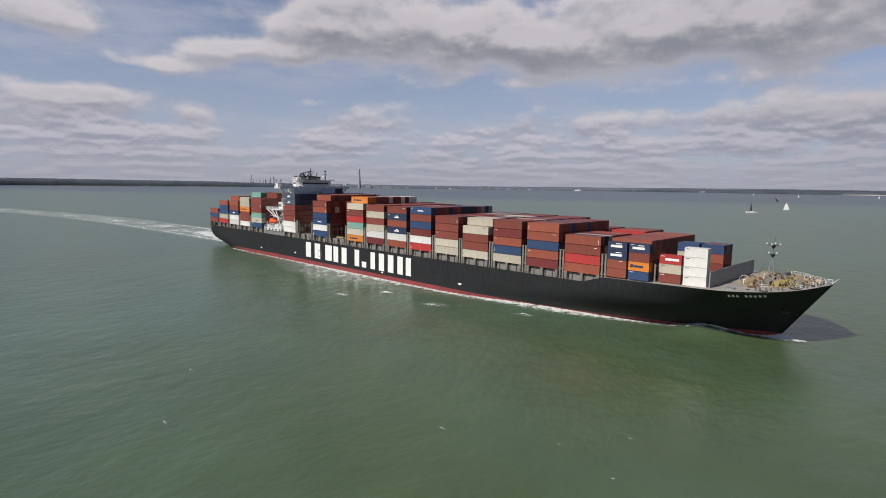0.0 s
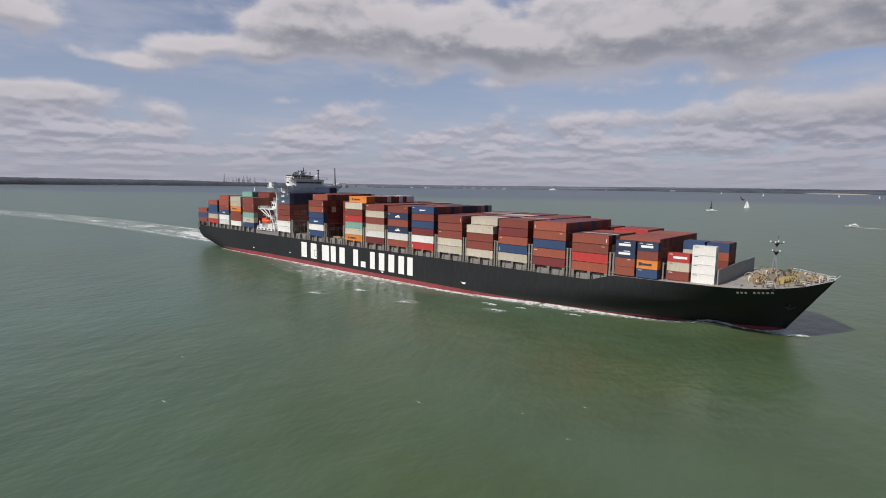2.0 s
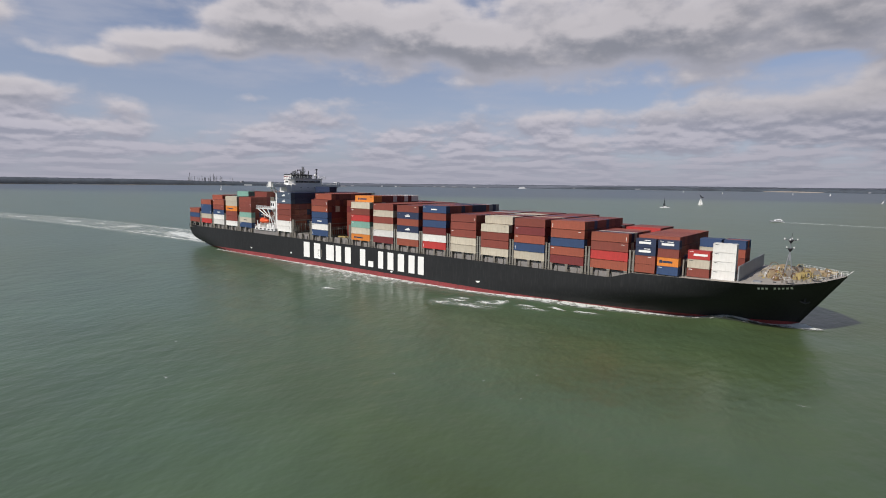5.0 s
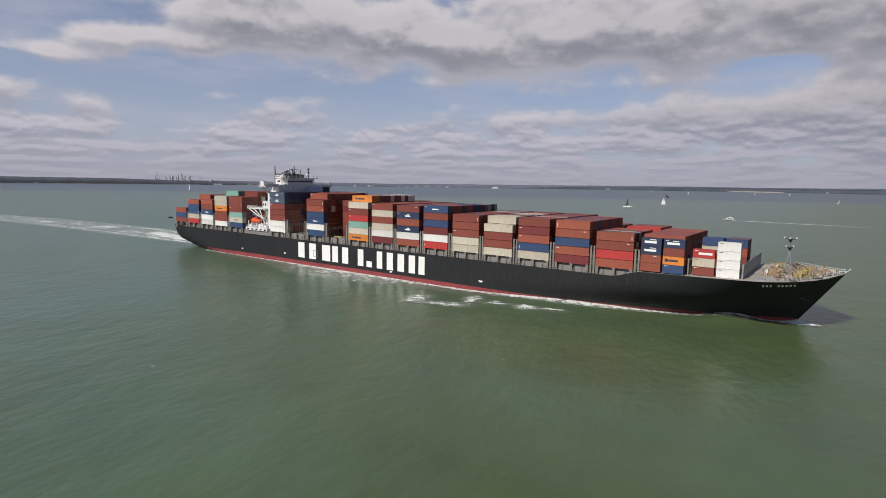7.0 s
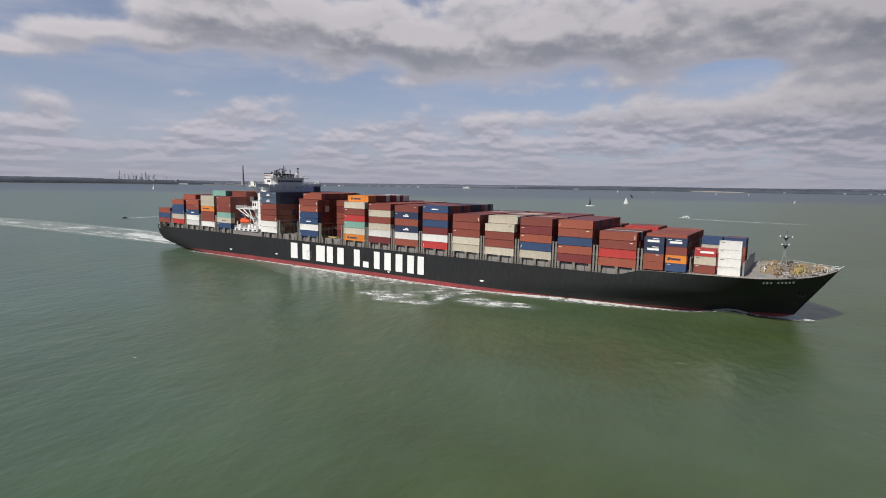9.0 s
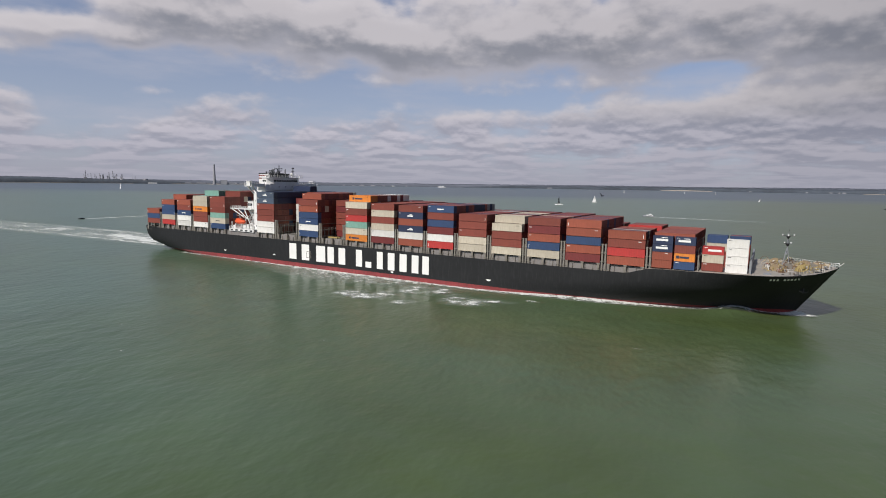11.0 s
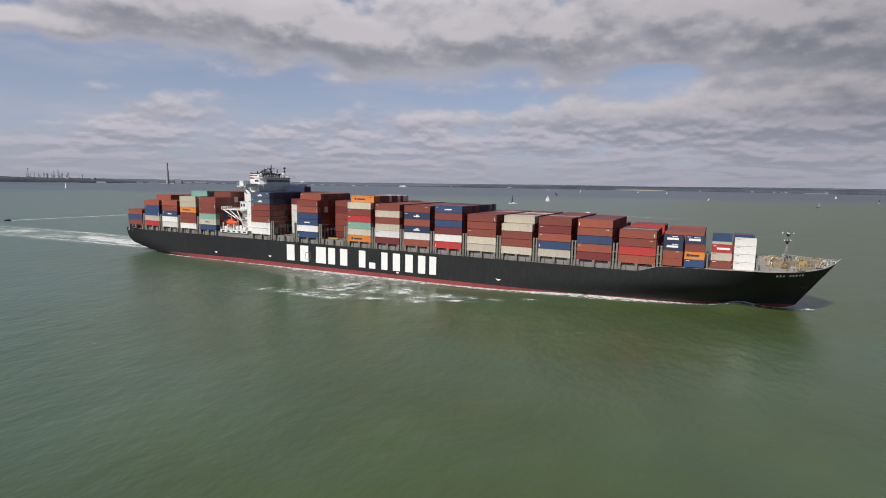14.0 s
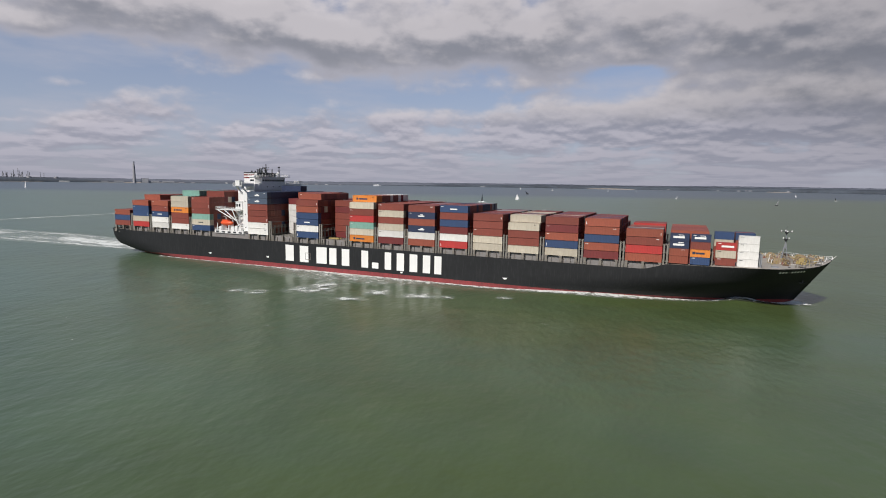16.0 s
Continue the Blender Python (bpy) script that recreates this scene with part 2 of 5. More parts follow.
def water_material():
    m = bpy.data.materials.new("sea_water")
    m.use_nodes = True
    nt = m.node_tree
    N, L = nt.nodes.new, nt.links.new
    p = nt.nodes["Principled BSDF"]
    p.inputs["IOR"].default_value = 1.33
    p.inputs["Roughness"].default_value = 0.30
    geo = N("ShaderNodeNewGeometry")

    def noise_tex(scale, detail, sx=1.0, sy=1.0, rot=0.0):
        mp = N("ShaderNodeMapping")
        mp.inputs["Scale"].default_value = (sx, sy, 1)
        mp.inputs["Rotation"].default_value = (0, 0, rot)
        L(geo.outputs["Position"], mp.inputs[0])
        n = N("ShaderNodeTexNoise")
        n.inputs["Scale"].default_value = scale
        n.inputs["Detail"].default_value = detail
        n.inputs["Roughness"].default_value = 0.6
        L(mp.outputs[0], n.inputs["Vector"])
        return n.outputs[0]
    # murky green water with broad drifting patches
    r = N("ShaderNodeMapRange")
    L(noise_tex(0.006, 4, 1, 2.2, 0.5), r.inputs[0])
    r.inputs[1].default_value, r.inputs[2].default_value = 0.38, 0.72
    r.inputs[4].default_value = 0.6
    mx = N("ShaderNodeMix")
    mx.data_type = "RGBA"
    # brighter and more teal as x falls
    spx = N("ShaderNodeSeparateXYZ")
    L(geo.outputs["Position"], spx.inputs[0])
    west = N("ShaderNodeMapRange")
    L(spx.outputs[0], west.inputs[0])
    for i, v in enumerate((110.0, -90.0, 0.0, 0.75)):
        west.inputs[i + 1].default_value = v
    both = N("ShaderNodeMath")
    both.use_clamp = True
    L(r.outputs[0], both.inputs[0])
    L(west.outputs[0], both.inputs[1])
    L(both.outputs[0], mx.inputs[0])
    mx.inputs[6].default_value = (0.066, 0.092, 0.024, 1)
    mx.inputs[7].default_value = (0.080, 0.128, 0.082, 1)
    # the water towards the far shore is bluer and darker, with a ragged edge
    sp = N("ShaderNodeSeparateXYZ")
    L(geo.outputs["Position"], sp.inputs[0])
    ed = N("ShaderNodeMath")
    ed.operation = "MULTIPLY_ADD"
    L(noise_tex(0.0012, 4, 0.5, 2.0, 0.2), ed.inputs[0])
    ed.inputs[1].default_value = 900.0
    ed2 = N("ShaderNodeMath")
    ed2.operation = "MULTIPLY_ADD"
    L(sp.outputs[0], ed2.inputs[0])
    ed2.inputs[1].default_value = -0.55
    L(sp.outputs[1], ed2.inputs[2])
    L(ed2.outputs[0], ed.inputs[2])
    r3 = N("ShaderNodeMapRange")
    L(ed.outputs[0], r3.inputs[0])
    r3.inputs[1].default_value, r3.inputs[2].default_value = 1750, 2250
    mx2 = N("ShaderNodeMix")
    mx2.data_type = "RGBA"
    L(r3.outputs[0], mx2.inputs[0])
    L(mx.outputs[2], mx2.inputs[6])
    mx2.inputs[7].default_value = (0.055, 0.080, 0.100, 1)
    # silt clouds a few metres to tens of metres across
    silt = N("ShaderNodeMapRange")
    L(noise_tex(0.035, 5, 1.0, 0.8, 0.6), silt.inputs[0])
    for i, v in enumerate((0.3, 0.7, 0.88, 1.12)):
        silt.inputs[i + 1].default_value = v
    tint = N("ShaderNodeVectorMath")
    tint.operation = "SCALE"
    L(mx2.outputs[2], tint.inputs[0])
    L(silt.outputs[0], tint.inputs[3])
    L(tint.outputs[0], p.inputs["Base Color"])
    # sky reflection turned down far off by hand, standing in for steep chop
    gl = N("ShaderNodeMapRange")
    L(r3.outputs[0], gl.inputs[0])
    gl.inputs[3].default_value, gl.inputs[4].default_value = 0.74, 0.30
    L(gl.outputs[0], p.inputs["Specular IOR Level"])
    # wind ripples and longer chop
    h = N("ShaderNodeMath")
    h.operation = "MULTIPLY_ADD"
    L(noise_tex(0.11, 3, 1.2, 0.8, 0.7), h.inputs[0])
    h.inputs[1].default_value = 8.0
    L(noise_tex(0.42, 2, 1.2, 0.9, 0.8), h.inputs[2])
    b = N("ShaderNodeBump")
    b.inputs["Strength"].default_value = 0.28
    b.inputs["Distance"].default_value = 0.25
    L(h.outputs[0], b.inputs["Height"])
    L(b.outputs[0], p.inputs["Normal"])
    return m


def foam_material(name, threshold, sx=1.0, sy=1.0, scale=0.25, veil=0.0, soft=0.20):
    m = bpy.data.materials.new(name)
    m.use_nodes = True
    nt = m.node_tree
    N, L = nt.nodes.new, nt.links.new
    p = nt.nodes["Principled BSDF"]
    p.inputs["Base Color"].default_value = (0.72, 0.75, 0.71, 1)
    p.inputs["Roughness"].default_value = 0.8
    tc = N("ShaderNodeTexCoord")
    mp = N("ShaderNodeMapping")
    mp.inputs["Scale"].default_value = (sx, sy, 1)
    L(tc.outputs["Object"], mp.inputs[0])
    n = N("ShaderNodeTexNoise")
    n.inputs["Scale"].default_value = scale
    n.inputs["Detail"].default_value = 8
    n.inputs["Roughness"].default_value = 0.68
    n.inputs["Distortion"].default_value = 0.6
    L(mp.outputs[0], n.inputs["Vector"])
    # the sheet thins out towards its rim, by the vertex weight "thick"
    at = N("ShaderNodeAttribute")
    at.attribute_name = "thick"
    a = N("ShaderNodeMath")
    a.operation = "MULTIPLY_ADD"
    L(at.outputs["Fac"], a.inputs[0])
    a.inputs[1].default_value = 0.5
    L(n.outputs[0], a.inputs[2])
    r = N("ShaderNodeMapRange")
    L(a.outputs[0], r.inputs[0])
    r.inputs[1].default_value, r.inputs[2].default_value = threshold, threshold + soft
    v = N("ShaderNodeMath")
    v.operation = "MULTIPLY_ADD"
    v.use_clamp = True
    vn = N("ShaderNodeMath")
    vn.operation = "MULTIPLY"
    L(at.outputs["Fac"], vn.inputs[0])
    L(n.outputs[0], vn.inputs[1])
    L(vn.outputs[0], v.inputs[0])
    v.inputs[1].default_value = veil * 2
    L(r.outputs[0], v.inputs[2])
    L(v.outputs[0], p.inputs["Alpha"])
    return m


M_WATER = water_material()
M_FOAM = foam_material("foam", 0.67, 0.9, 0.8, 0.5, 0.30)
M_FLECK = foam_material("foam_fleck", 0.78, 0.9, 1.0, 1.0, 0.20, 0.26)
M_WAKE = foam_material("wake_foam", 0.68, 0.40, 1.0, 0.34, 0.34, 0.30)

# ---- mesh helpers ----


def box(bm, x0, x1, y0, y1, z0, z1):
    v = [bm.verts.new((x, y, z)) for z in (z0, z1) for x, y in ((x0, y0), (x1, y0), (x1, y1), (x0, y1))]
    for f in ((3, 2, 1, 0), (4, 5, 6, 7), (0, 1, 5, 4), (1, 2, 6, 5), (2, 3, 7, 6), (3, 0, 4, 7)):
        bm.faces.new([v[i] for i in f])


def tube(bm, p, q, r, r2=None, n=8):
    p, q = Vector(p), Vector(q)
    r2 = r if r2 is None else r2
    d = (q - p).normalized()
    u = d.orthogonal().normalized()
    w = d.cross(u)
    rings = []
    for c, rad in ((p, r), (q, r2)):
        rings.append([bm.verts.new(c + (u * math.cos(k * math.tau / n) + w * math.sin(k * math.tau / n)) * rad) for k in range(n)])
    for k in range(n):
        bm.faces.new((rings[0][k], rings[0][(k + 1) % n], rings[1][(k + 1) % n], rings[1][k]))
    bm.faces.new(rings[0][::-1])
    bm.faces.new(rings[1])


def prism(bm, pts, z0, z1):
    """An upright prism over the outline pts (x, y), counter-clockwise."""
    a = [bm.verts.new((x, y, z0)) for x, y in pts]
    b = [bm.verts.new((x, y, z1)) for x, y in pts]
    n = len(pts)
    bm.faces.new(a[::-1])
    bm.faces.new(b)
    for k in range(n):
        bm.faces.new((a[k], a[(k + 1) % n], b[(k + 1) % n], b[k]))


def plate(bm, pts, d):
    """A plate of thickness d over the outline pts (x, z), standing across y from 0 to d."""
    a = [bm.verts.new((x, 0, z)) for x, z in pts]
    b = [bm.verts.new((x, d, z)) for x, z in pts]
    n = len(pts)
    bm.faces.new(a)
    bm.faces.new(b[::-1])
    for k in range(n):
        bm.faces.new((a[(k + 1) % n], a[k], b[k], b[(k + 1) % n]))


def mesh_of(name, bm, mat, smooth=False):
    bmesh.ops.recalc_face_normals(bm, faces=bm.faces)
    me = bpy.data.meshes.new(name)
    bm.to_mesh(me)
    bm.free()
    me.materials.append(mat)
    if smooth:
        for f in me.polygons:
            f.use_smooth = True
    return me


def part(name, bm, mat, parent, label="", smooth=False):
    ob = new(name, mesh_of(name, bm, mat, smooth))
    ob.parent = parent
    if label:
        ob["label"] = label
    return ob


def part_box(name, mat, parent, *dims, label=""):
    bm = bmesh.new()
    box(bm, *dims)
    return part(name, bm, mat, parent, label)


# ---- sea ----
SEA = -0.6


def build_sea():
    bm = bmesh.new()
    rings = [0, 60, 140, 300, 600, 1200, 2400, 4950]
    prev = None
    for r in rings:
        if r == 0:
            prev = [bm.verts.new((100, -150, SEA))]
            continue
        ring = [bm.verts.new((100 + r * math.cos(k * math.tau / 64), -150 + r * math.sin(k * math.tau / 64), SEA)) for k in range(64)]
        for k in range(64):
            if len(prev) == 1:
                bm.faces.new((prev[0], ring[k], ring[(k + 1) % 64]))
            else:
                bm.faces.new((prev[k], ring[k], ring[(k + 1) % 64], prev[(k + 1) % 64]))
        prev = ring
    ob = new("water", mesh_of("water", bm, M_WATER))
    tagged(ob, "murky green sea with small wind ripples", "sea", kind="structure")


build_sea()

# ---- the ship ----
HB = 22.9


def lerp_table(v, xs, ys):
    return float(np.interp(v, xs, ys))


def sheer(x):
    return lerp_table(x, (-189, -176, -174, 92.5, 99.5, 117, 132, 147, 153), (12.2, 12.2, 11.75, 11.75, 14.0, 14.3, 14.7, 15.5, 16.5))


def stem_x(z):
    return 141.0 + 0.69 * max(z, -1)


def stern_x(z):
    return lerp_table(z, (-3, 0, 1.5, 3, 5, 8, 13), (-163, -177, -182, -185, -187, -188, -188))


def half_breadth(x, z):
    w = min(max(z / 14, 0), 1)
    length, p = 110 + (30 - 110) * w, 2 + 2 * w
    d = max(stem_x(z) - x, 0)
    fore = 1 - (1 - min(d / length, 1)) ** p
    d = max(x - stern_x(z), 0)
    k = lerp_table(z, (-3, 0, 4, 8, 12), (0.36, 0.70, 0.84, 0.90, 0.93))
    run = lerp_table(z, (-3, 0, 6, 12), (60, 42, 28, 16))
    aft = k + (1 - k) * (1 - (1 - min(d / run, 1)) ** 2)
    return HB * min(fore, aft)


STATIONS = [i / 12 * 0.10 for i in range(12)] + [0.10 + i / 40 * 0.62 for i in range(40)] + [0.72 + i / 44 * 0.28 for i in range(45)]


def hull_strip(name, levels, mat, parent, label=""):
    """A strip of shell plating on both sides between levels; None stands for the sheer line, "boot" for the paint line."""
    bm = bmesh.new()
    for side in (-1, 1):
        grid = []
        for z in levels:
            row = []
            for s in STATIONS:
                zz = z
                if z == "boot":
                    zz = 1.5
                    for _ in range(3):
                        zz = lerp_table(stern_x(zz) + s * (stem_x(zz) - stern_x(zz)), (-176, -150, -100, 150), (-0.2, 0.8, 1.35, 1.4))
                if z is None:
                    zz = 11.0
                    for _ in range(3):
                        zz = sheer(stern_x(zz) + s * (stem_x(zz) - stern_x(zz)))
                x = stern_x(zz) + s * (stem_x(zz) - stern_x(zz))
                row.append(bm.verts.new((x, side * half_breadth(x, zz), zz)))
            grid.append(row)
        for a, b in zip(grid, grid[1:]):
            for k in range(len(a) - 1):
                f = (a[k], a[k + 1], b[k + 1], b[k])
                bm.faces.new(f if side < 0 else f[::-1])
        if side < 0:
            first = [r[0] for r in grid]
        else:
            for (a, b), (c, d) in zip(zip(first, first[1:]), zip([r[0] for r in grid], [r[0] for r in grid][1:])):
                bm.faces.new((c, a, b, d))
    bmesh.ops.remove_doubles(bm, verts=bm.verts, dist=0.001)
    return part(name, bm, mat, parent, label, smooth=True)


def outline(x0, x1, z, inset, n=40):
    xs = [x0 + (x1 - x0) * k / n for k in range(n + 1)]
    low = [(x, -max(half_breadth(x, z) - inset, 0.05)) for x in xs]
    return low + [(x, -y) for x, y in reversed(low)]


def build_ship():
    ship = new("container_ship")
    tagged(ship, "large black-hulled container ship with red boot topping under way", "container ship")
    hull = hull_strip("hull", ["boot", 3.5, 5.5, 7.5, 9.5, None], M_HULL, ship, "black painted steel hull plating")
    hull_strip("boot_topping", [-3.0, -1.5, -0.4, "boot"], M_BOOT, ship, "weathered red boot topping at the waterline")
    bm = bmesh.new()
    prism(bm, outline(-187, 97.0, 11.0, 0.25, 60), 10.6, 11.1)
    part("main_deck", bm, M_DECK, ship)
    # the foredeck follows the sheer
    bm = bmesh.new()
    xs = [96.5 + k * (151.8 - 96.5) / 60 for k in range(61)]
    rows = []
    for x in xs:
        z = sheer(x) - 0.03
        y = max(half_breadth(x, z) - 0.04, 0.02)
        rows.append([bm.verts.new((x, s * max(y - 1.6 * d, 0.01), z - d)) for d in (0, 0.4) for s in (-1, 0, 1)])
    for p, q in zip(rows, rows[1:]):
        for k in (0, 1):
            bm.faces.new((p[k], q[k], q[k + 1], p[k + 1]))
            bm.faces.new((p[k + 3], p[k + 4], q[k + 4], q[k + 3]))
    bm.faces.new((rows[0][0], rows[0][1], rows[0][2], rows[0][5], rows[0][4], rows[0][3]))
    part("foredeck", bm, M_FOREDECK, ship, "grey painted foredeck")
    return ship, hull


ship, hull = build_ship()
KEYED.append((ship, Matrix.Identity(4)))

# name: x of the after end, height of a tier, tiers by row from starboard, colours of the outboard stack from the top
DATA = [
    ("a", -184.1, 2.87, [3] * 18, "orangerust blue rust"),
    ("b", -169.5, 2.82, [5] * 3 + [6] * 15, "orangerust blue blue cream red"),
    ("c", -154.9, 2.9, [5] * 18, "orangerust rust blue white white"),
    ("d", -140.4, 2.84, [6] * 3 + [7] * 15, "cream cream orange rust rust white"),
    ("e", -125.8, 2.82, [6] * 4 + [7] * 14, "rust rust rust teal cream blue"),
    ("f", -88.9, 2.92, [7] * 10 + [8] * 2 + [7] * 6, "slate slate rust rust rust white white"),
    ("g", -74.3, 2.9, [0] * 5 + [6] * 3 + [7] * 10, ""),
    ("h", -59.8, 2.92, [6] * 1 + [7] * 9 + [6] * 8, "rust orangerust blue blue white blue"),
    ("i", -45.2, 2.9, [0] * 4 + [6] * 14, ""),
    ("j", -30.7, 2.89, [6] * 1 + [7] * 12 + [6] * 5, "cream rust red teal cream orange"),
    ("k", -16.1, 2.86, [6] * 18, "rust cream rust cream white darkred"),
    ("l", -1.6, 2.82, [6] * 16 + [5] * 2, "rust navy orangerust navy white orangerust"),
    ("m", 12.9, 2.9, [6] * 15 + [5] * 3, "blue rust blue darkred white red"),
    ("n", 27.5, 2.93, [5] * 18, "rust rust rust cream cream"),
    ("o", 42.0, 2.93, [4] * 1 + [5] * 17, "cream rust rust cream"),
    ("p", 56.6, 2.93, [5] * 18, "rust darkred orangerust blue cream"),
    ("q", 71.1, 2.93, [5] * 13 + [4] * 5, "orangerust orangerust blue orangerust darkred"),
    ("r", 85.7, 2.93, [4] * 8 + [3] * 4 + [4] * 6, "orangerust rust red orangerust"),
    ("s", 100.2, 2.9, [4] * 14, ""),
    ("t", 114.7, 2.6, [], ""),
]
H40, H20, W, PITCH, BASE = 2.79, 2.55, 2.438, 2.49, 14.25


def row_y(r):
    return -22.4 + W / 2 + r * PITCH


def container_mesh(name, length, height, mat, waves, deep=0.05):
    """Corner posts, rails, corrugated side walls, ribbed roof and plain ends; the base lies at z = 0, the after end at x = 0."""
    bm = bmesh.new()
    e, w = 0.12, W / 2
    for x in (0, length - e):
        for y in (-w, w - e):
            box(bm, x, x + e, y, y + e, 0, height)
    for y in (-w, w - e):
        box(bm, e, length - e, y, y + e, 0, 0.16)
        box(bm, e, length - e, y, y + e, height - 0.12, height)
    for x in (0, length - e):
        box(bm, x, x + e, -w + e, w - e, 0, 0.16)
        box(bm, x, x + e, -w + e, w - e, height - 0.12, height)
    step = (length - 2 * e) / waves
    for s in (-1, 1):
        line = []
        for k in range(waves):
            x = e + k * step
            for f, d in ((0.0, 0.02), (0.3, 0.02), (0.5, deep), (0.8, deep)):
                line.append((x + f * step, s * (w - d)))
        line.append((length - e, s * (w - 0.02)))
        lo = [bm.verts.new((x, y, 0.16)) for x, y in line]
        hi = [bm.verts.new((x, y, height - 0.12)) for x, y in line]
        for k in range(len(line) - 1):
            bm.faces.new((lo[k], lo[k + 1], hi[k + 1], hi[k]))
    for x in (0.05, length - 0.05):
        v = [bm.verts.new(c) for c in ((x, -w + e, 0.16), (x, w - e, 0.16), (x, w - e, height - 0.12), (x, -w + e, height - 0.12))]
        bm.faces.new(v)
    v = [bm.verts.new(c) for c in ((e, -w + e, height - 0.03), (length - e, -w + e, height - 0.03), (length - e, w - e, height - 0.03), (e, w - e, height - 0.03))]
    bm.faces.new(v)
    v = [bm.verts.new(c) for c in ((e, -w + e, 0.05), (length - e, -w + e, 0.05), (length - e, w - e, 0.05), (e, w - e, 0.05))]
    bm.faces.new(v[::-1])
    me = bpy.data.meshes.new(name)
    bm.to_mesh(me)
    bm.free()
    me.materials.append(mat)
    return me


def door_mesh(name, length, height, mat):
    """The two door leaves at the forward end with four locking bars."""
    bm = bmesh.new()
    for y0, y1 in ((-1.09, -0.015), (0.015, 1.09)):
        box(bm, length - 0.05, length + 0.005, y0, y1, 0.18, height - 0.14)
    for y in (-0.8, -0.32, 0.32, 0.8):
        tube(bm, (length + 0.03, y, 0.1), (length + 0.03, y, height - 0.08), 0.025, n=5)
    me = bpy.data.meshes.new(name)
    bm.to_mesh(me)
    bm.free()
    me.materials.append(mat)
    return me


MESHES = {}


def container_data(kind, colour):
    key = (kind, colour)
    if key not in MESHES:
        length, height = (12.19, H40) if kind == 40 else (6.06, H20)
        MESHES[key] = (container_mesh("container", length, height, CONT[colour], 22 if kind == 40 else 11, 0.03 if colour in ("white", "cream") else 0.038), door_mesh("door", length, height, CONT[colour]))
    return MESHES[key]


WORDS = {"rust": "brown-red", "orangerust": "rusty orange-brown", "darkred": "dark maroon", "red": "bright red", "blue": "mid blue", "navy": "navy blue", "slate": "faded slate-blue", "cream": "cream", "white": "white", "teal": "sea-green",
         "orange": "bright orange", "grey": "grey"}
COUNT = [0]
REST = {}


def add_container(kind, colour, x, r, z, single=True, y=None):
    y = row_y(r) if y is None else y
    if not single:
        REST.setdefault(colour, []).append((kind, x, y, z))
        return None
    me, door = container_data(kind, colour)
    ob = new("shipping_container", me)
    tagged(ob, "%s %s-foot steel shipping container with corrugated sides" % (WORDS[colour], "forty" if kind == 40 else "twenty"), "shipping container", "containers stacked on the ship's deck")
    d = new("door", door)
    d.parent = ob
    KEYED.append((ob, Matrix.Translation((x, y, z))))
    COUNT[0] += 1
    return ob


rng = random.Random(7)
MIXED = ["rust"] * 12 + ["orangerust"] * 6 + ["darkred"] * 6 + ["navy", "blue", "cream", "darkred"]
TOPS = {"b": "orangerust", "d": "teal", "e": "rust", "g": "darkred", "o": "cream"}


def load_containers():
    for name, x0, tier, tiers, colours in DATA:
        outer = colours.split()
        for r, n in enumerate(tiers):
            for k in range(n):
                top = k == n - 1
                if name in "st":
                    kind, h = (20, H20) if r <= (1 if name == "t" else 0) else (40, H40 if name == "s" else H20)
                else:
                    kind, h = 40, H40
                if kind == 20:
                    continue
                if r == 0 and outer:
                    c = outer[n - 1 - k]
                elif top and name == "j":
                    c = "orange" if r <= 2 else rng.choice(("darkred", "rust", "white", "navy", "rust"))
                elif top and name in "lmn" and r > 5:
                    c = rng.choice(("navy", "rust", "darkred", "grey", "orangerust"))
                elif top and name in TOPS and r < 12:
                    c = TOPS[name] if rng.random() < (0.45 if r > 3 else 1) else rng.choice(MIXED)
                elif name == "g" and r == 5:
                    c = "white" if k < 6 else "navy"
                elif name == "s" and top:
                    c = rng.choice(("rust", "orangerust", "orangerust"))
                elif name in "f" and k >= (5 if r < 10 else 6):
                    c = "navy"
                elif name == "r" and r == 12 and top:
                    c = "red"
                elif name == "i" and r == 4:
                    c = rng.choice(("rust", "darkred", "rust", "cream"))
                else:
                    c = rng.choice(MIXED)
                near = r == 0 or (top and r <= 8) or (top and name in "jklmnopqrst" and r <= 14)
                add_container(kind, c, x0 + (0.3 if name == "t" else 0), r, BASE + k * tier, near)
    # twenty-foot stacks at the forward bays
    for x, r, cols in ((100.2, 0, "navy navy orangerust orangerust"), (106.9, 0, "navy rust orange blue"), (114.8, 1, "red cream rust"), (121.5, 1, "white white white white"), (114.8, 6, "blue cream rust rust"), (114.8, 7, "blue rust orangerust rust"), (121.5, 6, "blue orangerust rust rust"), (121.5, 7, "orangerust rust rust rust"), (121.5, 8, "blue rust orangerust rust")):
        cols = cols.split()
        for k, c in enumerate(reversed(cols)):
            add_container(20, c, x, r, BASE + 0.2 + k * (H20 + 0.06))


load_containers()


def build_rest():
    """The inner containers that nobody could count, one keyed heap."""
    holder = new("inner_container_stack")
    tagged(holder, "tightly stacked mixed red, brown, blue and cream shipping containers filling the holds' width", "container stack", kind="stuff")
    for colour, items in REST.items():
        bm = bmesh.new()
        for kind, x, y, z in items:
            length = 12.19 if kind == 40 else 6.06
            box(bm, x, x + length, y - W / 2, y + W / 2, z, z + (H40 if kind == 40 else H20) - 0.02)
            for yy in (-0.8, -0.3, 0.3, 0.8):
                box(bm, x + length, x + length + 0.05, y + yy - 0.025, y + yy + 0.025, z + 0.1, z + 2.5)
        ob = new("container_stack", mesh_of("container_stack", bm, CONT[colour]))
        ob.parent = holder
    KEYED.append((holder, Matrix.Identity(4)))


build_rest()

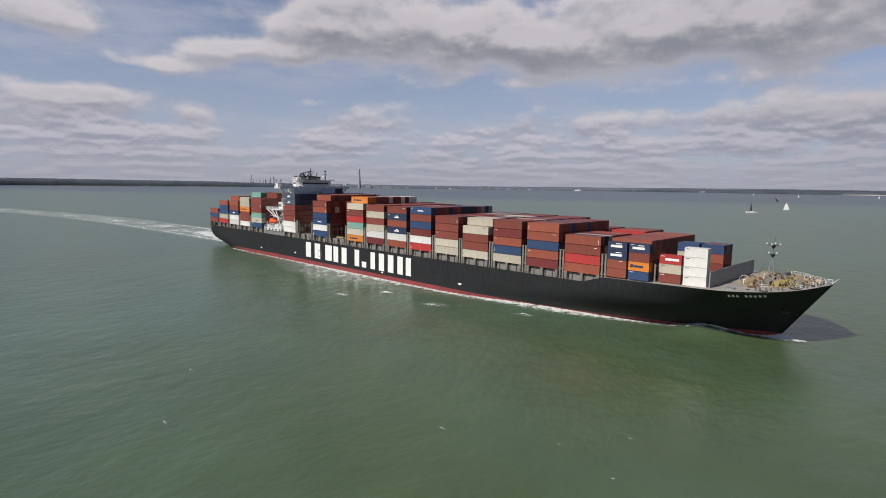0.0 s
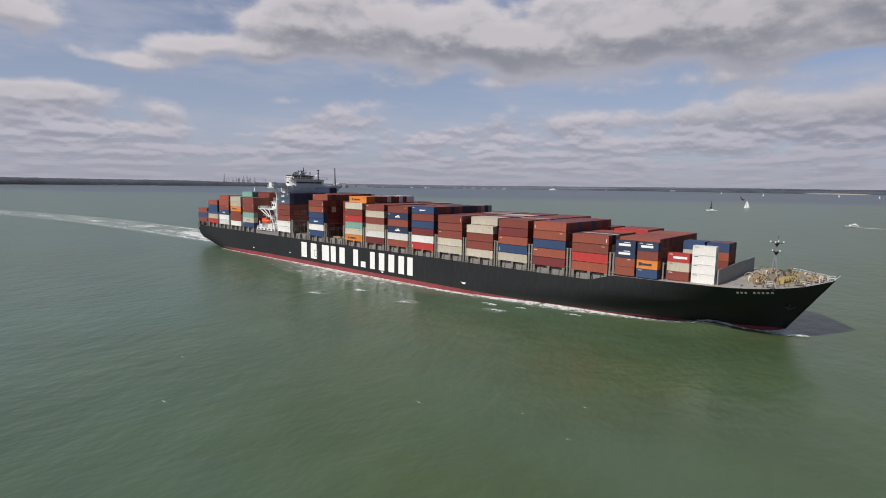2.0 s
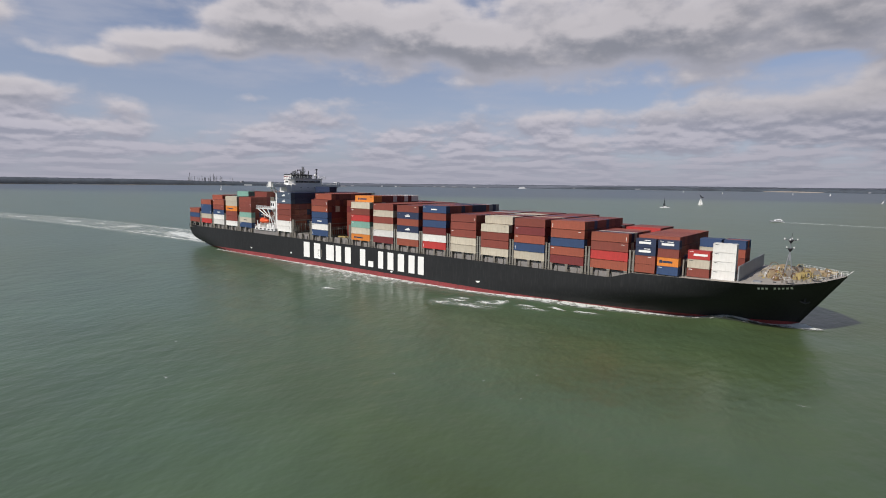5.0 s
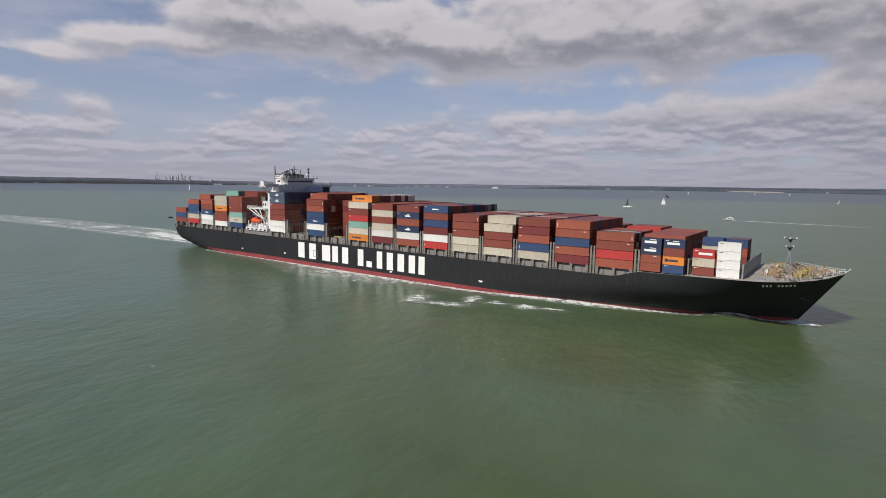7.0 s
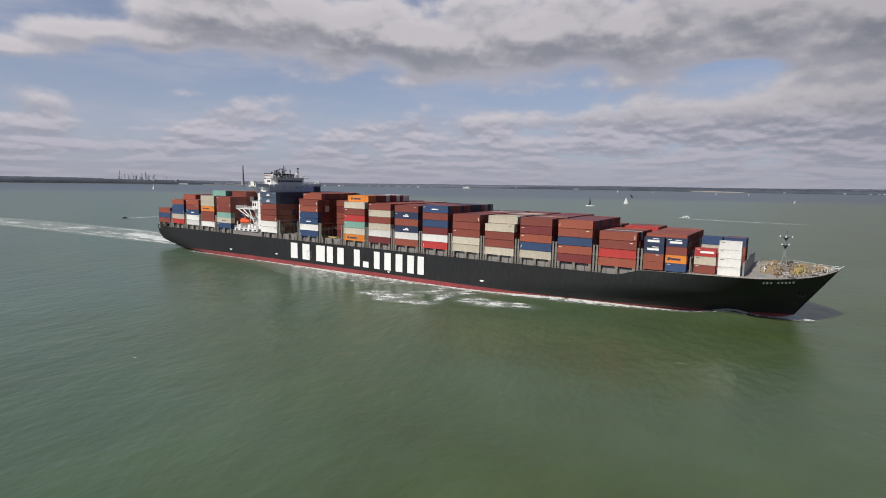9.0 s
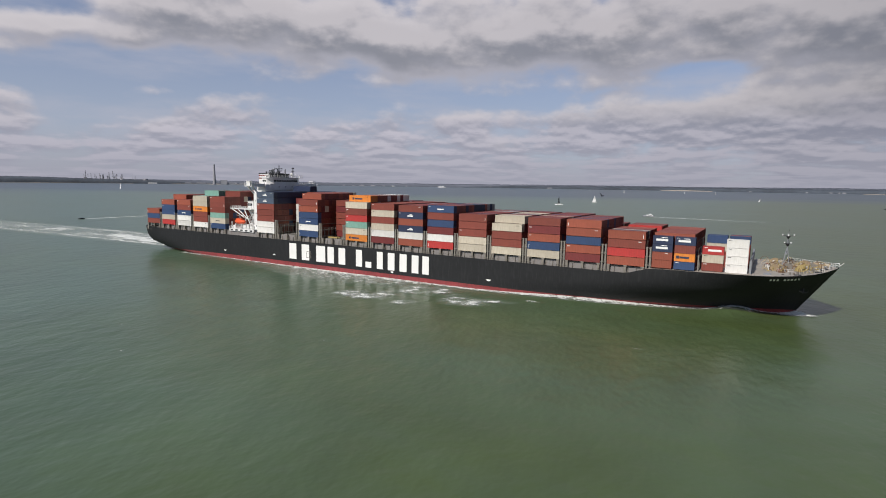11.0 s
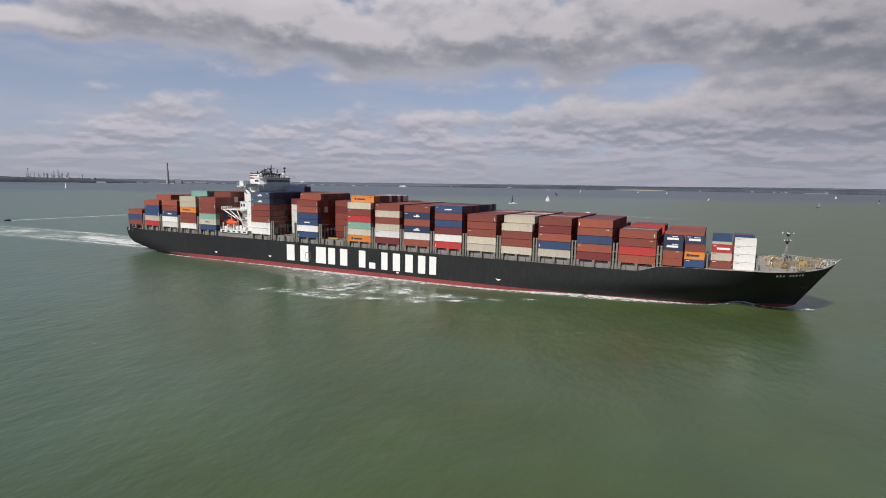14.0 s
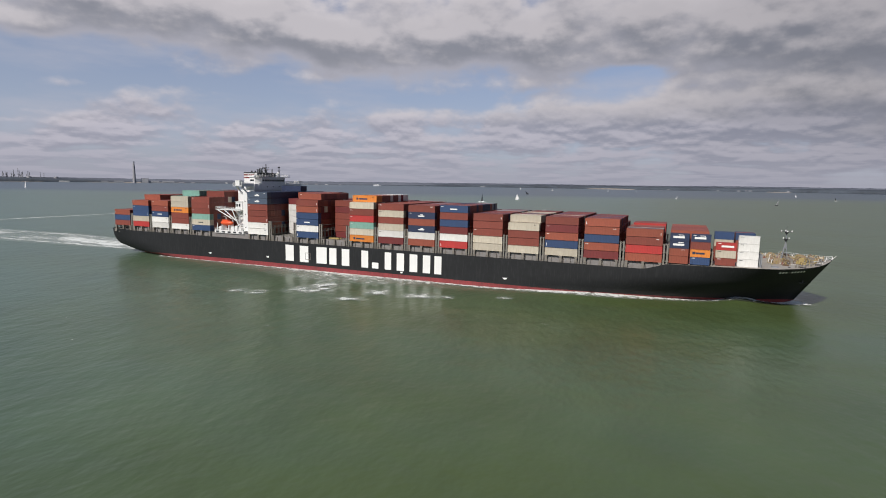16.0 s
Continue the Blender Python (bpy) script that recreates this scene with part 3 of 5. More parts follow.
# ---- deck gear of the ship ----
BAY_X = [(d[1], d[1] + 12.19) for d in DATA]
PLATE = {}


def shared(name, key, make, mat):
    """One mesh for all alike pieces."""
    if key not in PLATE:
        bm = bmesh.new()
        make(bm)
        PLATE[key] = mesh_of(name, bm, mat)
    return PLATE[key]


def piece(name, mesh, parent, x, y, z, rz=0.0, label=""):
    ob = new(name, mesh)
    ob.parent = parent
    ob.matrix_basis = pose(x, y, z, 0, 0, rz)
    if label:
        ob["label"] = label
    return ob


def build_coaming():
    for s, nm in ((-1, "hatch_coaming"), (1, "hatch_coaming")):
        y = s * 21.3
        for x0, x1 in ((-174, 98),):
            part_box(nm, M_COAM, ship, x0, x1, min(y, y - s * 0.5), max(y, y - s * 0.5), 11.1, 13.85)
    for x0, x1 in BAY_X:
        if x0 > 99:
            continue
        bm = bmesh.new()
        box(bm, x0 + 0.1, x1 - 0.1, -20.0, 20.0, 13.0, 14.0)
        cover = part("hatch_cover", bm, M_DECK, ship)
        for k in range(5):
            rib = shared("hatch_rib", "rib", lambda b: box(b, 0, 0.25, -20.2, 20.2, 0, 0.15), M_DECK)
            piece("hatch_rib", rib, cover, x0 + 1.2 + k * 2.5, 0, 14.0)


def pedestal(bm):
    box(bm, -0.42, 0.42, -0.4, 0.4, 0, 2.7)
    box(bm, -0.55, 0.55, -0.48, 0.42, 2.7, 3.12)


def stay(bm):
    box(bm, -0.07, 0.07, -0.25, 0.12, 0, 1.5)
    box(bm, -0.07, 0.07, -0.2, 0.12, 1.5, 2.3)


def build_pedestals():
    for n, (x0, x1) in enumerate(BAY_X):
        if x0 > 99:
            continue
        me = shared("pedestal", "pedestal", pedestal, M_STEEL)
        for s in (-1, 1):
            for x in (x0 + 0.5, (x0 + x1) / 2, x1 - 0.5):
                piece("pedestal", me, ship, x, s * 21.95, 11.1, 0 if s < 0 else 180)
            st = shared("coaming_stay", "stay", stay, M_STEEL)
            for k in range(3):
                piece("coaming_stay", st, ship, x0 + 2.4 + k * 3.6 + (0.9 if k == 1 else 0), s * 21.45, 11.1, 0 if s < 0 else 180)


def lashing_post(bm):
    box(bm, -0.27, 0.27, -0.3, 0.3, 0.7, 10.2)
    box(bm, -0.42, 0.42, -0.42, 0.42, 4.2, 4.6)
    box(bm, -0.42, 0.42, -0.42, 0.42, 7.2, 7.5)
    box(bm, -0.36, 0.36, -0.36, 0.36, 10.2, 10.45)


def lashing_frame(bm):
    """Cross beams, walkways and inner uprights of one bridge."""
    for z in (4.3, 7.3):
        box(bm, -0.75, 0.75, -21.2, 21.2, z, z + 0.18)
    for x in (-0.75, 0.75):
        box(bm, x - 0.04, x + 0.04, -21.2, 21.2, 8.3, 8.38)
        for k in range(17):
            y = -20 + k * 2.5
            box(bm, x - 0.13, x + 0.13, y - 0.13, y + 0.13, 0, 8.4)
    box(bm, -0.1, 0.1, -21.2, 21.2, 9.9, 10.15)


def build_lashing_bridges():
    xs = [(a[1] + b[0]) / 2 for a, b in zip(BAY_X, BAY_X[1:]) if b[0] < 102 and b[0] - a[1] < 4]
    fr = shared("lashing_frame", "lf", lashing_frame, M_STEEL)
    po = shared("post", "lp", lashing_post, M_STEEL)
    for x in sorted(set(round(v, 2) for v in xs)):
        lb = piece("lashing_bridge", fr, ship, x, 0, 10.4)
        for dx in (-0.55, 0.55):
            for s in (-1, 1):
                piece("post", po, lb, dx, s * 21.85, 0)
    # the low bridges at the forward bays
    for x in (113.8,):
        bm = bmesh.new()
        box(bm, -0.3, 0.3, -20, -12, 4.6, 4.75)
        for k in range(4):
            box(bm, -0.2, 0.2, -20.2 + k * 2.6, -19.8 + k * 2.6, 0, 5.2)
        lb = part("lashing_bridge", bm, M_STEEL, ship)
        lb.matrix_basis = pose(x, 0, sheer(x) - 0.2)


def rail(parent, pts, height=1.05, mat=None, gap=2.0, r=0.035, name="guard_rail"):
    """A handrail with posts along the points."""
    bm = bmesh.new()
    for p, q in zip(pts, pts[1:]):
        p, q = Vector(p), Vector(q)
        for k in (0.5, 1.0):
            tube(bm, p + Vector((0, 0, height * k)), q + Vector((0, 0, height * k)), r, n=4)
        n = max(1, round((q - p).length / gap))
        for i in range(n + 1):
            c = p.lerp(q, i / n)
            tube(bm, c, c + Vector((0, 0, height)), r * 1.2, n=4)
    return part(name, bm, mat or M_STEEL, parent)


def side_marks():
    """Seven white blocks on the shell, with the look of block lettering, and small draught marks."""
    d = 0.05
    blocks = ((-66.8, -51.6, 2), (-51.4, -39.6, 1), (-42.0, -29.6, 2), (-25.4, -14.6, 3), (-14.3, -7.7, 1), (-7.4, 4.0, 2), (4.6, 15.2, 3))
    for k, (x0, x1, kind) in enumerate(blocks):
        bm = bmesh.new()
        lo, hi = 3.0, 10.5
        w = x1 - x0
        if kind == 2:
            bars = ((0.06, 0.37), (0.60, 0.92))
        elif kind == 1:
            bars = ((0.26, 0.74),)
        else:
            bars = ((0.10, 0.42), (0.60, 0.90))
        for a, b in bars:
            top = hi if not (kind == 3 and a > 0.5) else (lo + 2.6 if k == 3 else hi)
            xa, xb = x0 + a * w, x0 + b * w
            vs = [bm.verts.new((xa, -d, lo)), bm.verts.new((xb, -d, lo)), bm.verts.new((xb, -d, top)), bm.verts.new((xa, -d, top))]
            bm.faces.new(vs)
            back = [bm.verts.new((v.co.x, 0.03, v.co.z)) for v in vs]
            for i in range(4):
                bm.faces.new((vs[(i + 1) % 4], vs[i], back[i], back[(i + 1) % 4]))
        ob = part("hull_mark", bm, M_LETTER, hull, "large white painted block on the black shell")
        ob.matrix_basis = pose(0, -HB, 0)
    for x, z, w in ((-113.5, 3.2, 2.0), (-76.6, 3.9, 2.0), (41.4, 3.75, 2.2), (-4.4, 2.3, 1.6)):
        bm = bmesh.new()
        plate(bm, ((-w / 2, 0.3), (-w / 5, -0.35), (w / 5, -0.35), (w / 2, 0.3)), 0.05)
        ob = part("draught_mark", bm, M_LETTER, hull)
        ob.matrix_basis = pose(x, -HB - 0.03, z)
    # a pilot door beside the marks, and the anchors
    bm = bmesh.new()
    for x0, x1, z0, z1 in ((-54.6, -54.4, 4.4, 7.2), (-51.9, -51.7, 4.4, 7.2), (-54.6, -51.7, 7.2, 7.4), (-54.6, -51.7, 4.2, 4.4)):
        box(bm, x0, x1, -HB - 0.06, -HB + 0.02, z0, z1)
    part("pilot_door", bm, M_STEEL, hull, "grey outlined pilot door in the shell")
    for s in (-1, 1):
        x, z = 143.2, 9.2
        y = s * (half_breadth(x, z) + 0.3)
        bm = bmesh.new()
        tube(bm, (x, y, z + 1.3), (x, y, z - 0.9), 0.22, n=6)
        tube(bm, (x - 1.2, y, z - 0.5), (x, y, z - 1.1), 0.26, 0.34, 6)
        tube(bm, (x + 1.2, y, z - 0.5), (x, y, z - 1.1), 0.26, 0.34, 6)
        part("anchor", bm, M_DARK, hull, "black stockless anchor in its hawse")
    # small white bars of the name on the bow
    for k in range(9):
        if k == 3:
            continue
        x = 133.6 + k * 0.9
        z = 13.5 + 0.06 * k
        bm = bmesh.new()
        vs = [bm.verts.new((xx, -(half_breadth(xx, zz) + 0.06), zz)) for xx, zz in ((x, z - 0.34), (x + 0.5, z - 0.34), (x + 0.6, z + 0.34), (x + 0.1, z + 0.34))]
        bm.faces.new(vs)
        back = [bm.verts.new(v.co + Vector((0, 0.08, 0))) for v in vs]
        for i in range(4):
            bm.faces.new((vs[(i + 1) % 4], vs[i], back[i], back[(i + 1) % 4]))
        part("name_mark", bm, M_LETTER, hull)


def window_row(parent, x, y0, y1, z0, z1, n, axis="x", name="window"):
    step = (y1 - y0) / n
    for k in range(n):
        a, b = y0 + k * step + 0.12, y0 + (k + 1) * step - 0.12
        if axis == "x":
            part_box(name, M_GLASS, parent, x, x + 0.08, a, b, z0, z1)
        else:
            part_box(name, M_GLASS, parent, a, b, x - 0.08, x, z0, z1)


def build_superstructure():
    bm = bmesh.new()
    box(bm, -97.2, -94.0, -19.2, 19.2, 10.4, 33.6)
    box(bm, -97.2, -94.2, -14.0, 14.0, 33.6, 34.9)
    box(bm, -113.0, -97.2, -5.8, 5.8, 10.4, 35.0)
    house = part("accommodation_block", bm, M_SHIPWHITE, ship, "white painted accommodation block")
    for k in range(3):
        z = 16.7 + k * 6.4
        part_box("porthole", M_GLASS, house, -95.9, -95.4, -19.26, -19.18, z, z + 0.5)
    bm = bmesh.new()
    box(bm, -100.3, -94.0, -14.2, 14.2, 35.0, 38.2)
    front = part("bridge_front", bm, M_SHIPWHITE, ship, "white bridge front under the wheelhouse")
    for k in range(5):
        part_box("porthole", M_GLASS, front, -94.0, -93.9, -10 + 4.6 * k, -9.5 + 4.6 * k, 36.6, 37.1)
    bm = bmesh.new()
    prism(bm, ((-100, -11.4), (-96.5, -11.4), (-94.4, -8.5), (-94.0, 0), (-94.4, 8.5), (-96.5, 11.4), (-100, 11.4)), 38.2, 41.6)
    wheel = part("wheelhouse", bm, M_SHIPWHITE, ship)
    for k in range(10):
        y = -8.2 + k * 1.66
        x = -94.25 - 0.4 * abs(y + 0.6) / 8.5
        part_box("window", M_GLASS, wheel, x - 0.1, x + 0.32, y, y + 1.36, 39.55, 40.45)
    window_row(wheel, -11.42, -99.4, -96.8, 39.55, 40.45, 2, "y")
    bm = bmesh.new()
    box(bm, -100.4, -93.5, -12.0, 12.0, 41.6, 41.85)
    part("wheelhouse_roof", bm, M_SHIPWHITE, ship)
    rail(ship, [(-100.2, -11.8, 41.85), (-93.7, -11.8, 41.85), (-93.7, 11.8, 41.85), (-100.2, 11.8, 41.85)], 1.1, M_SHIPWHITE, 1.4, 0.05)
    for s in (-1, 1):
        bm = bmesh.new()
        y0, y1 = sorted((s * 14.2, s * 22.6))
        box(bm, -100.0, -94.4, y0, y1, 37.0, 37.35)
        box(bm, -94.6, -94.4, y0, y1, 37.35, 38.5)
        box(bm, -100.0, -99.8, y0, y1, 37.35, 38.5)
        wing = part("bridge_wing", bm, M_SHIPWHITE, ship, "open bridge wing with white bulwark")
        bm = bmesh.new()
        ya, yb = sorted((s * 21.2, s * 22.9))
        if s < 0:
            box(bm, -98.0, -95.4, ya, yb, 37.2, 39.7)
        else:
            for x in (-98.0, -95.6):
                for y in (ya, yb - 0.2):
                    box(bm, x, x + 0.2, y, y + 0.2, 37.35, 39.7)
            box(bm, -98.0, -95.4, ya, yb, 37.35, 38.3)
        box(bm, -98.3, -95.1, ya - 0.15, yb + 0.15, 39.7, 39.9)
        part("wing_cab", bm, M_SHIPWHITE, wing)
        rail(wing, [(-99.9, s * 14.4, 38.5), (-99.9, s * 22.4, 38.5), (-94.5, s * 22.4, 38.5), (-94.5, s * 14.4, 38.5)], 0.7, M_SHIPWHITE, 1.5, 0.045)
        for x in (-98.8, -95.4):
            bm = bmesh.new()
            tube(bm, (x, s * 21.5, 37.0), (x, s * 14.0, 30.2), 0.42, n=6)
            part("wing_brace", bm, M_SHIPWHITE, wing)
        bm = bmesh.new()
        box(bm, -94.0, -93.7, min(s * 9.5, s * 11.4), max(s * 9.5, s * 11.4), 35.0, 38.6)
        part("front_fin", bm, M_SHIPWHITE, front)
    # funnel with two dark red bands
    bm = bmesh.new()
    prism(bm, ((-109, -5.5), (-102, -5.5), (-100.5, -4), (-100.5, 4), (-102, 5.5), (-109, 5.5), (-110, 4), (-110, -4)), 35.0, 44.0)
    funnel = part("funnel", bm, M_SHIPWHITE, ship, "white funnel with red and dark bands")
    for z0, z1, m in ((41.0, 41.7, CONT["darkred"]), (42.4, 43.1, CONT["darkred"]), (43.5, 44.15, M_DARK)):
        bm = bmesh.new()
        prism(bm, ((-109.05, -5.56), (-101.95, -5.56), (-100.44, -4.02), (-100.44, 4.02), (-101.95, 5.56), (-109.05, 5.56), (-110.06, 4.02), (-110.06, -4.02)), z0, z1)
        part("band", bm, m, funnel)
    for y in (-2.6, -0.6, 1.4, 3.2):
        bm = bmesh.new()
        tube(bm, (-105.5 + y * 0.3, y, 44), (-105.7 + y * 0.3, y, 44.9), 0.4, n=8)
        part("exhaust_pipe", bm, M_DARK, funnel)
    # radar mast
    bm = bmesh.new()
    box(bm, -100.3, -96.3, -6.8, 4.2, 41.85, 43.6)
    box(bm, -100.8, -95.8, -7.8, 5.0, 43.6, 43.8)
    mast = part("radar_mast", bm, M_DARK, ship, "dark radar mast house")
    for p, q, r in (((-98.3, -1, 43.8), (-98.3, -1, 48.4), 0.22), ((-99.3, -4.5, 43.8), (-99.3, -4.5, 46.0), 0.14), ((-97.3, 2.6, 43.8), (-97.3, 2.6, 46.2), 0.14), ((-98.3, -3.4, 46.6), (-98.3, 1.4, 46.6), 0.1), ((-98.3, -2.6, 45.2), (-98.3, 0.6, 45.2), 0.12)):
        bm = bmesh.new()
        tube(bm, p, q, r, n=6)
        part("pole", bm, M_DARK, mast)
    for p, dy in (((-98, -1, 45.6), 1.9), ((-97.1, -4.4, 46.1), 1.3)):
        bm = bmesh.new()
        box(bm, p[0] - 0.15, p[0] + 0.15, p[1] - dy, p[1] + dy, p[2], p[2] + 0.3)
        part("radar_scanner", bm, M_SHIPWHITE, mast)
    # satellite domes and the tall whip on the port side of the roof
    for x, y, r in ((-97.5, 7.2, 0.85), (-100, 9.4, 0.6), (-97, -9.6, 0.55)):
        bm = bmesh.new()
        bmesh.ops.create_uvsphere(bm, u_segments=12, v_segments=8, radius=r, matrix=Matrix.Translation((x, y, 42.7 + r)))
        tube(bm, (x, y, 41.85), (x, y, 42.8 + r * 0.3), 0.14, n=6)
        part("satellite_dome", bm, M_SHIPWHITE, ship, "", True)
    rq = random.Random(9)
    for k in range(22):
        x, y = rq.uniform(-100.4, -96.2), rq.uniform(-7.5, 3.8)
        h = rq.uniform(0.8, 3.4)
        bm = bmesh.new()
        tube(bm, (x, y, 43.7), (x, y, 43.8 + h), 0.13, n=5)
        if k % 2:
            box(bm, x - 0.25, x + 0.25, y - 0.35, y + 0.35, 43.8 + h * 0.7, 43.8 + h * 0.7 + 0.35)
        part("aerial", bm, M_DARK if k % 3 else M_BREAK, mast)
    for k in range(6):
        bm = bmesh.new()
        y = -9.5 + 1.2 * k
        box(bm, -99.6, -98.8, y, y + 0.7, 41.85, 42.7 + 0.3 * (k % 3))
        part("roof_locker", bm, M_BREAK if k % 2 else M_SHIPWHITE, ship)
    bm = bmesh.new()
    tube(bm, (-98, 8.6, 41.85), (-98, 8.6, 47.4), 0.3, 0.2, n=6)
    box(bm, -98.4, -97.6, 8.1, 9.1, 46.6, 47.3)
    box(bm, -98.5, -97.5, 8.0, 9.2, 45.0, 45.3)
    part("signal_mast", bm, M_DARK, ship)
    for k in range(9):
        x, y = -94.4 - (k % 3) * 0.4, -10 + k * 2.5
        bm = bmesh.new()
        tube(bm, (x, y, 41.85), (x, y, 43.2 + (k * 7 % 5) * 0.2), 0.06, n=4)
        part("aerial", bm, M_SHIPWHITE, ship)


def build_boat_deck():
    for s in (-1, 1):
        y0, y1 = sorted((s * 14.0, s * 22.0))
        deckw = part_box("boat_deck", M_SHIPWHITE, ship, -113.4, -94.6, y0, y1, 13.75, 15.15)
        up = part_box("upper_platform", M_SHIPWHITE, ship, -113.6, -97.4, *sorted((s * 14.0, s * 20.8)), 25.1, 25.45)
        yy = s * 21.9
        rail(deckw, [(-113.3, yy, 15.15), (-94.7, yy, 15.15)], 1.1, M_SHIPWHITE, 1.6, 0.06)
        rail(up, [(-113.5, s * 14.2, 25.45), (-113.5, s * 20.7, 25.45), (-97.5, s * 20.7, 25.45)], 1.2, M_SHIPWHITE, 1.4, 0.07)
        bm = bmesh.new()
        box(bm, -101.6, -97.3, *sorted((s * 14.0, s * 19.4)), 25.45, 29.3)
        box(bm, -101.9, -97.2, *sorted((s * 13.9, s * 19.7)), 29.3, 29.5)
        ho = part("stair_house", bm, M_SHIPWHITE, ship)
        for x in (-101.2, -99.6):
            part_box("window", M_GLASS, ho, x, x + 1.0, *sorted((s * 19.4, s * 19.46)), 27.0, 28.4)
        for p, q in (((-112.6, 20.4, 25.1), (-104.5, 19.5, 20.9)), ((-108, 20.4, 25.1), (-101.5, 19.5, 20.0)), ((-103.0, 20.4, 25.1), (-98.0, 20.0, 15.2)), ((-112.8, 20.6, 15.2), (-112.8, 20.6, 18.5))):
            bm = bmesh.new()
            tube(bm, (p[0], s * p[1], p[2]), (q[0], s * q[1], q[2]), 0.26, n=6)
            part("davit_strut", bm, M_SHIPWHITE, up)
        # white side bulkhead of the house, stepping down behind the boat
        bm = bmesh.new()
        profile = ((-97.25, 15.15), (-104.2, 15.15), (-103.2, 18.2), (-101.6, 20.2), (-103.4, 23.0), (-105.6, 25.1), (-97.25, 25.1))
        ring = [[bm.verts.new((x, s * y, z)) for x, z in profile] for y in (16.2, 16.6)]
        bm.faces.new(ring[0][::-1])
        bm.faces.new(ring[1])
        for k in range(len(profile)):
            q = (k + 1) % len(profile)
            bm.faces.new((ring[0][k], ring[0][q], ring[1][q], ring[1][k]))
        bmesh.ops.recalc_face_normals(bm, faces=bm.faces)
        part("side_bulkhead", bm, M_SHIPWHITE, ship)
        for x, w_, h in ((-111.6, 1.5, 1.6), (-103.6, 1.8, 1.9), (-101.0, 1.4, 2.4), (-98.6, 1.6, 1.5)):
            part_box("boat_winch_housing", M_SHIPWHITE, deckw, x, x + w_, *sorted((s * 18.9, s * 20.9)), 15.15, 15.15 + h)
        # dark plates painted in place of the shaded insides of openings
        for x in (-112.4, -108.6, -104.8, -101.2, -97.6):
            part_box("port_opening", M_DARK, deckw, x, x + 1.9, *sorted((s * 21.9, s * 22.02)), 13.95, 14.75)
        # stairs and small landings beside the boat
        for k in range(4):
            bm = bmesh.new()
            z = 15.15 + k * 2.5
            x0 = -102.6 + (k % 2) * 4.2
            x1 = -102.6 + ((k + 1) % 2) * 4.2
            for i in range(8):
                f = i / 8
                box(bm, x0 + (x1 - x0) * f - 0.25, x0 + (x1 - x0) * f + 0.25, *sorted((s * 17.6, s * 18.9)), z + 2.5 * f, z + 2.5 * f + 0.12)
            tube(bm, (x0, s * 18.9, z + 0.9), (x1, s * 18.9, z + 3.4), 0.07, n=4)
            part("stair", bm, M_SHIPWHITE, ship)
            part_box("landing", M_SHIPWHITE, ship, x1 - 1.0, x1 + 1.0, *sorted((s * 14.0, s * 19.0)), z + 2.42, z + 2.56)
        # lifeboat on its cradle
        bm = bmesh.new()
        bmesh.ops.create_uvsphere(bm, u_segments=20, v_segments=12, radius=1.0, matrix=Matrix.Translation((-107.0, s * 20.0, 18.7)) @ Matrix.Diagonal((4.1, 1.45, 1.35, 1)))
        for v in bm.verts:
            if v.co.z > 19.3:
                v.co.z = 19.3 + (v.co.z - 19.3) * 0.5
        lb = part("lifeboat", bm, M_ORANGE, ship, "orange enclosed lifeboat on white davits", True)
        part_box("lifeboat_canopy", M_ORANGE, lb, -109.4, -105.8, s * 20.0 - 0.8, s * 20.0 + 0.8, 19.4, 20.25)
        for x in (-109.2, -104.8):
            bm = bmesh.new()
            box(bm, x - 0.2, x + 0.2, s * 20.0 - 1.3, s * 20.0 + 1.3, 15.15, 17.7)
            tube(bm, (x, s * 18.2, 15.15), (x, s * 18.4, 21.5), 0.22, n=6)
            tube(bm, (x, s * 18.4, 21.5), (x, s * 20.4, 22.0), 0.2, n=6)
            part("davit", bm, M_SHIPWHITE, ship)


def winch(x, y, heading, mat):
    w = new("winch")
    w.parent = ship
    w.matrix_basis = pose(x, y, sheer(x) - 0.05, 0, 0, heading) @ Matrix.Diagonal((0.85, 0.72, 0.85, 1))
    w["label"] = "mooring winch with rope wound on its drums"
    bm = bmesh.new()
    box(bm, -1.6, 1.6, -3.2, 3.2, 0, 0.25)
    for yy in (-3.0, -1.0, 1.0, 3.0):
        box(bm, -0.8, 0.8, yy - 0.12, yy + 0.12, 0.25, 2.0)
    box(bm, -1.5, -0.6, -0.9, 0.9, 0.25, 1.4)
    part("winch_frame", bm, mat, w)
    for yy in (-2.0, 2.0):
        bm = bmesh.new()
        tube(bm, (0, yy - 0.8, 1.1), (0, yy + 0.8, 1.1), 0.7, n=14)
        part("rope_drum", bm, M_ROPE if yy < 0 else M_TAN, w)
        for d in (-0.86, 0.78):
            bm = bmesh.new()
            tube(bm, (0, yy + d, 1.1), (0, yy + d + 0.08, 1.1), 0.9, n=14)
            part("flange", bm, mat, w)


def coil(x, y, r, mat, turns=4):
    bm = bmesh.new()
    for k in range(turns):
        rr = r * (1 - 0.12 * k)
        z = 0.12 + 0.2 * k
        n = 14
        pts = [Vector((x + rr * math.cos(i * math.tau / n), y + rr * math.sin(i * math.tau / n), sheer(x) - 0.2 + z)) for i in range(n)]
        for i in range(n):
            tube(bm, pts[i], pts[(i + 1) % n], 0.11, n=5)
    part("rope_coil", bm, mat, ship)


FORE = -1.3


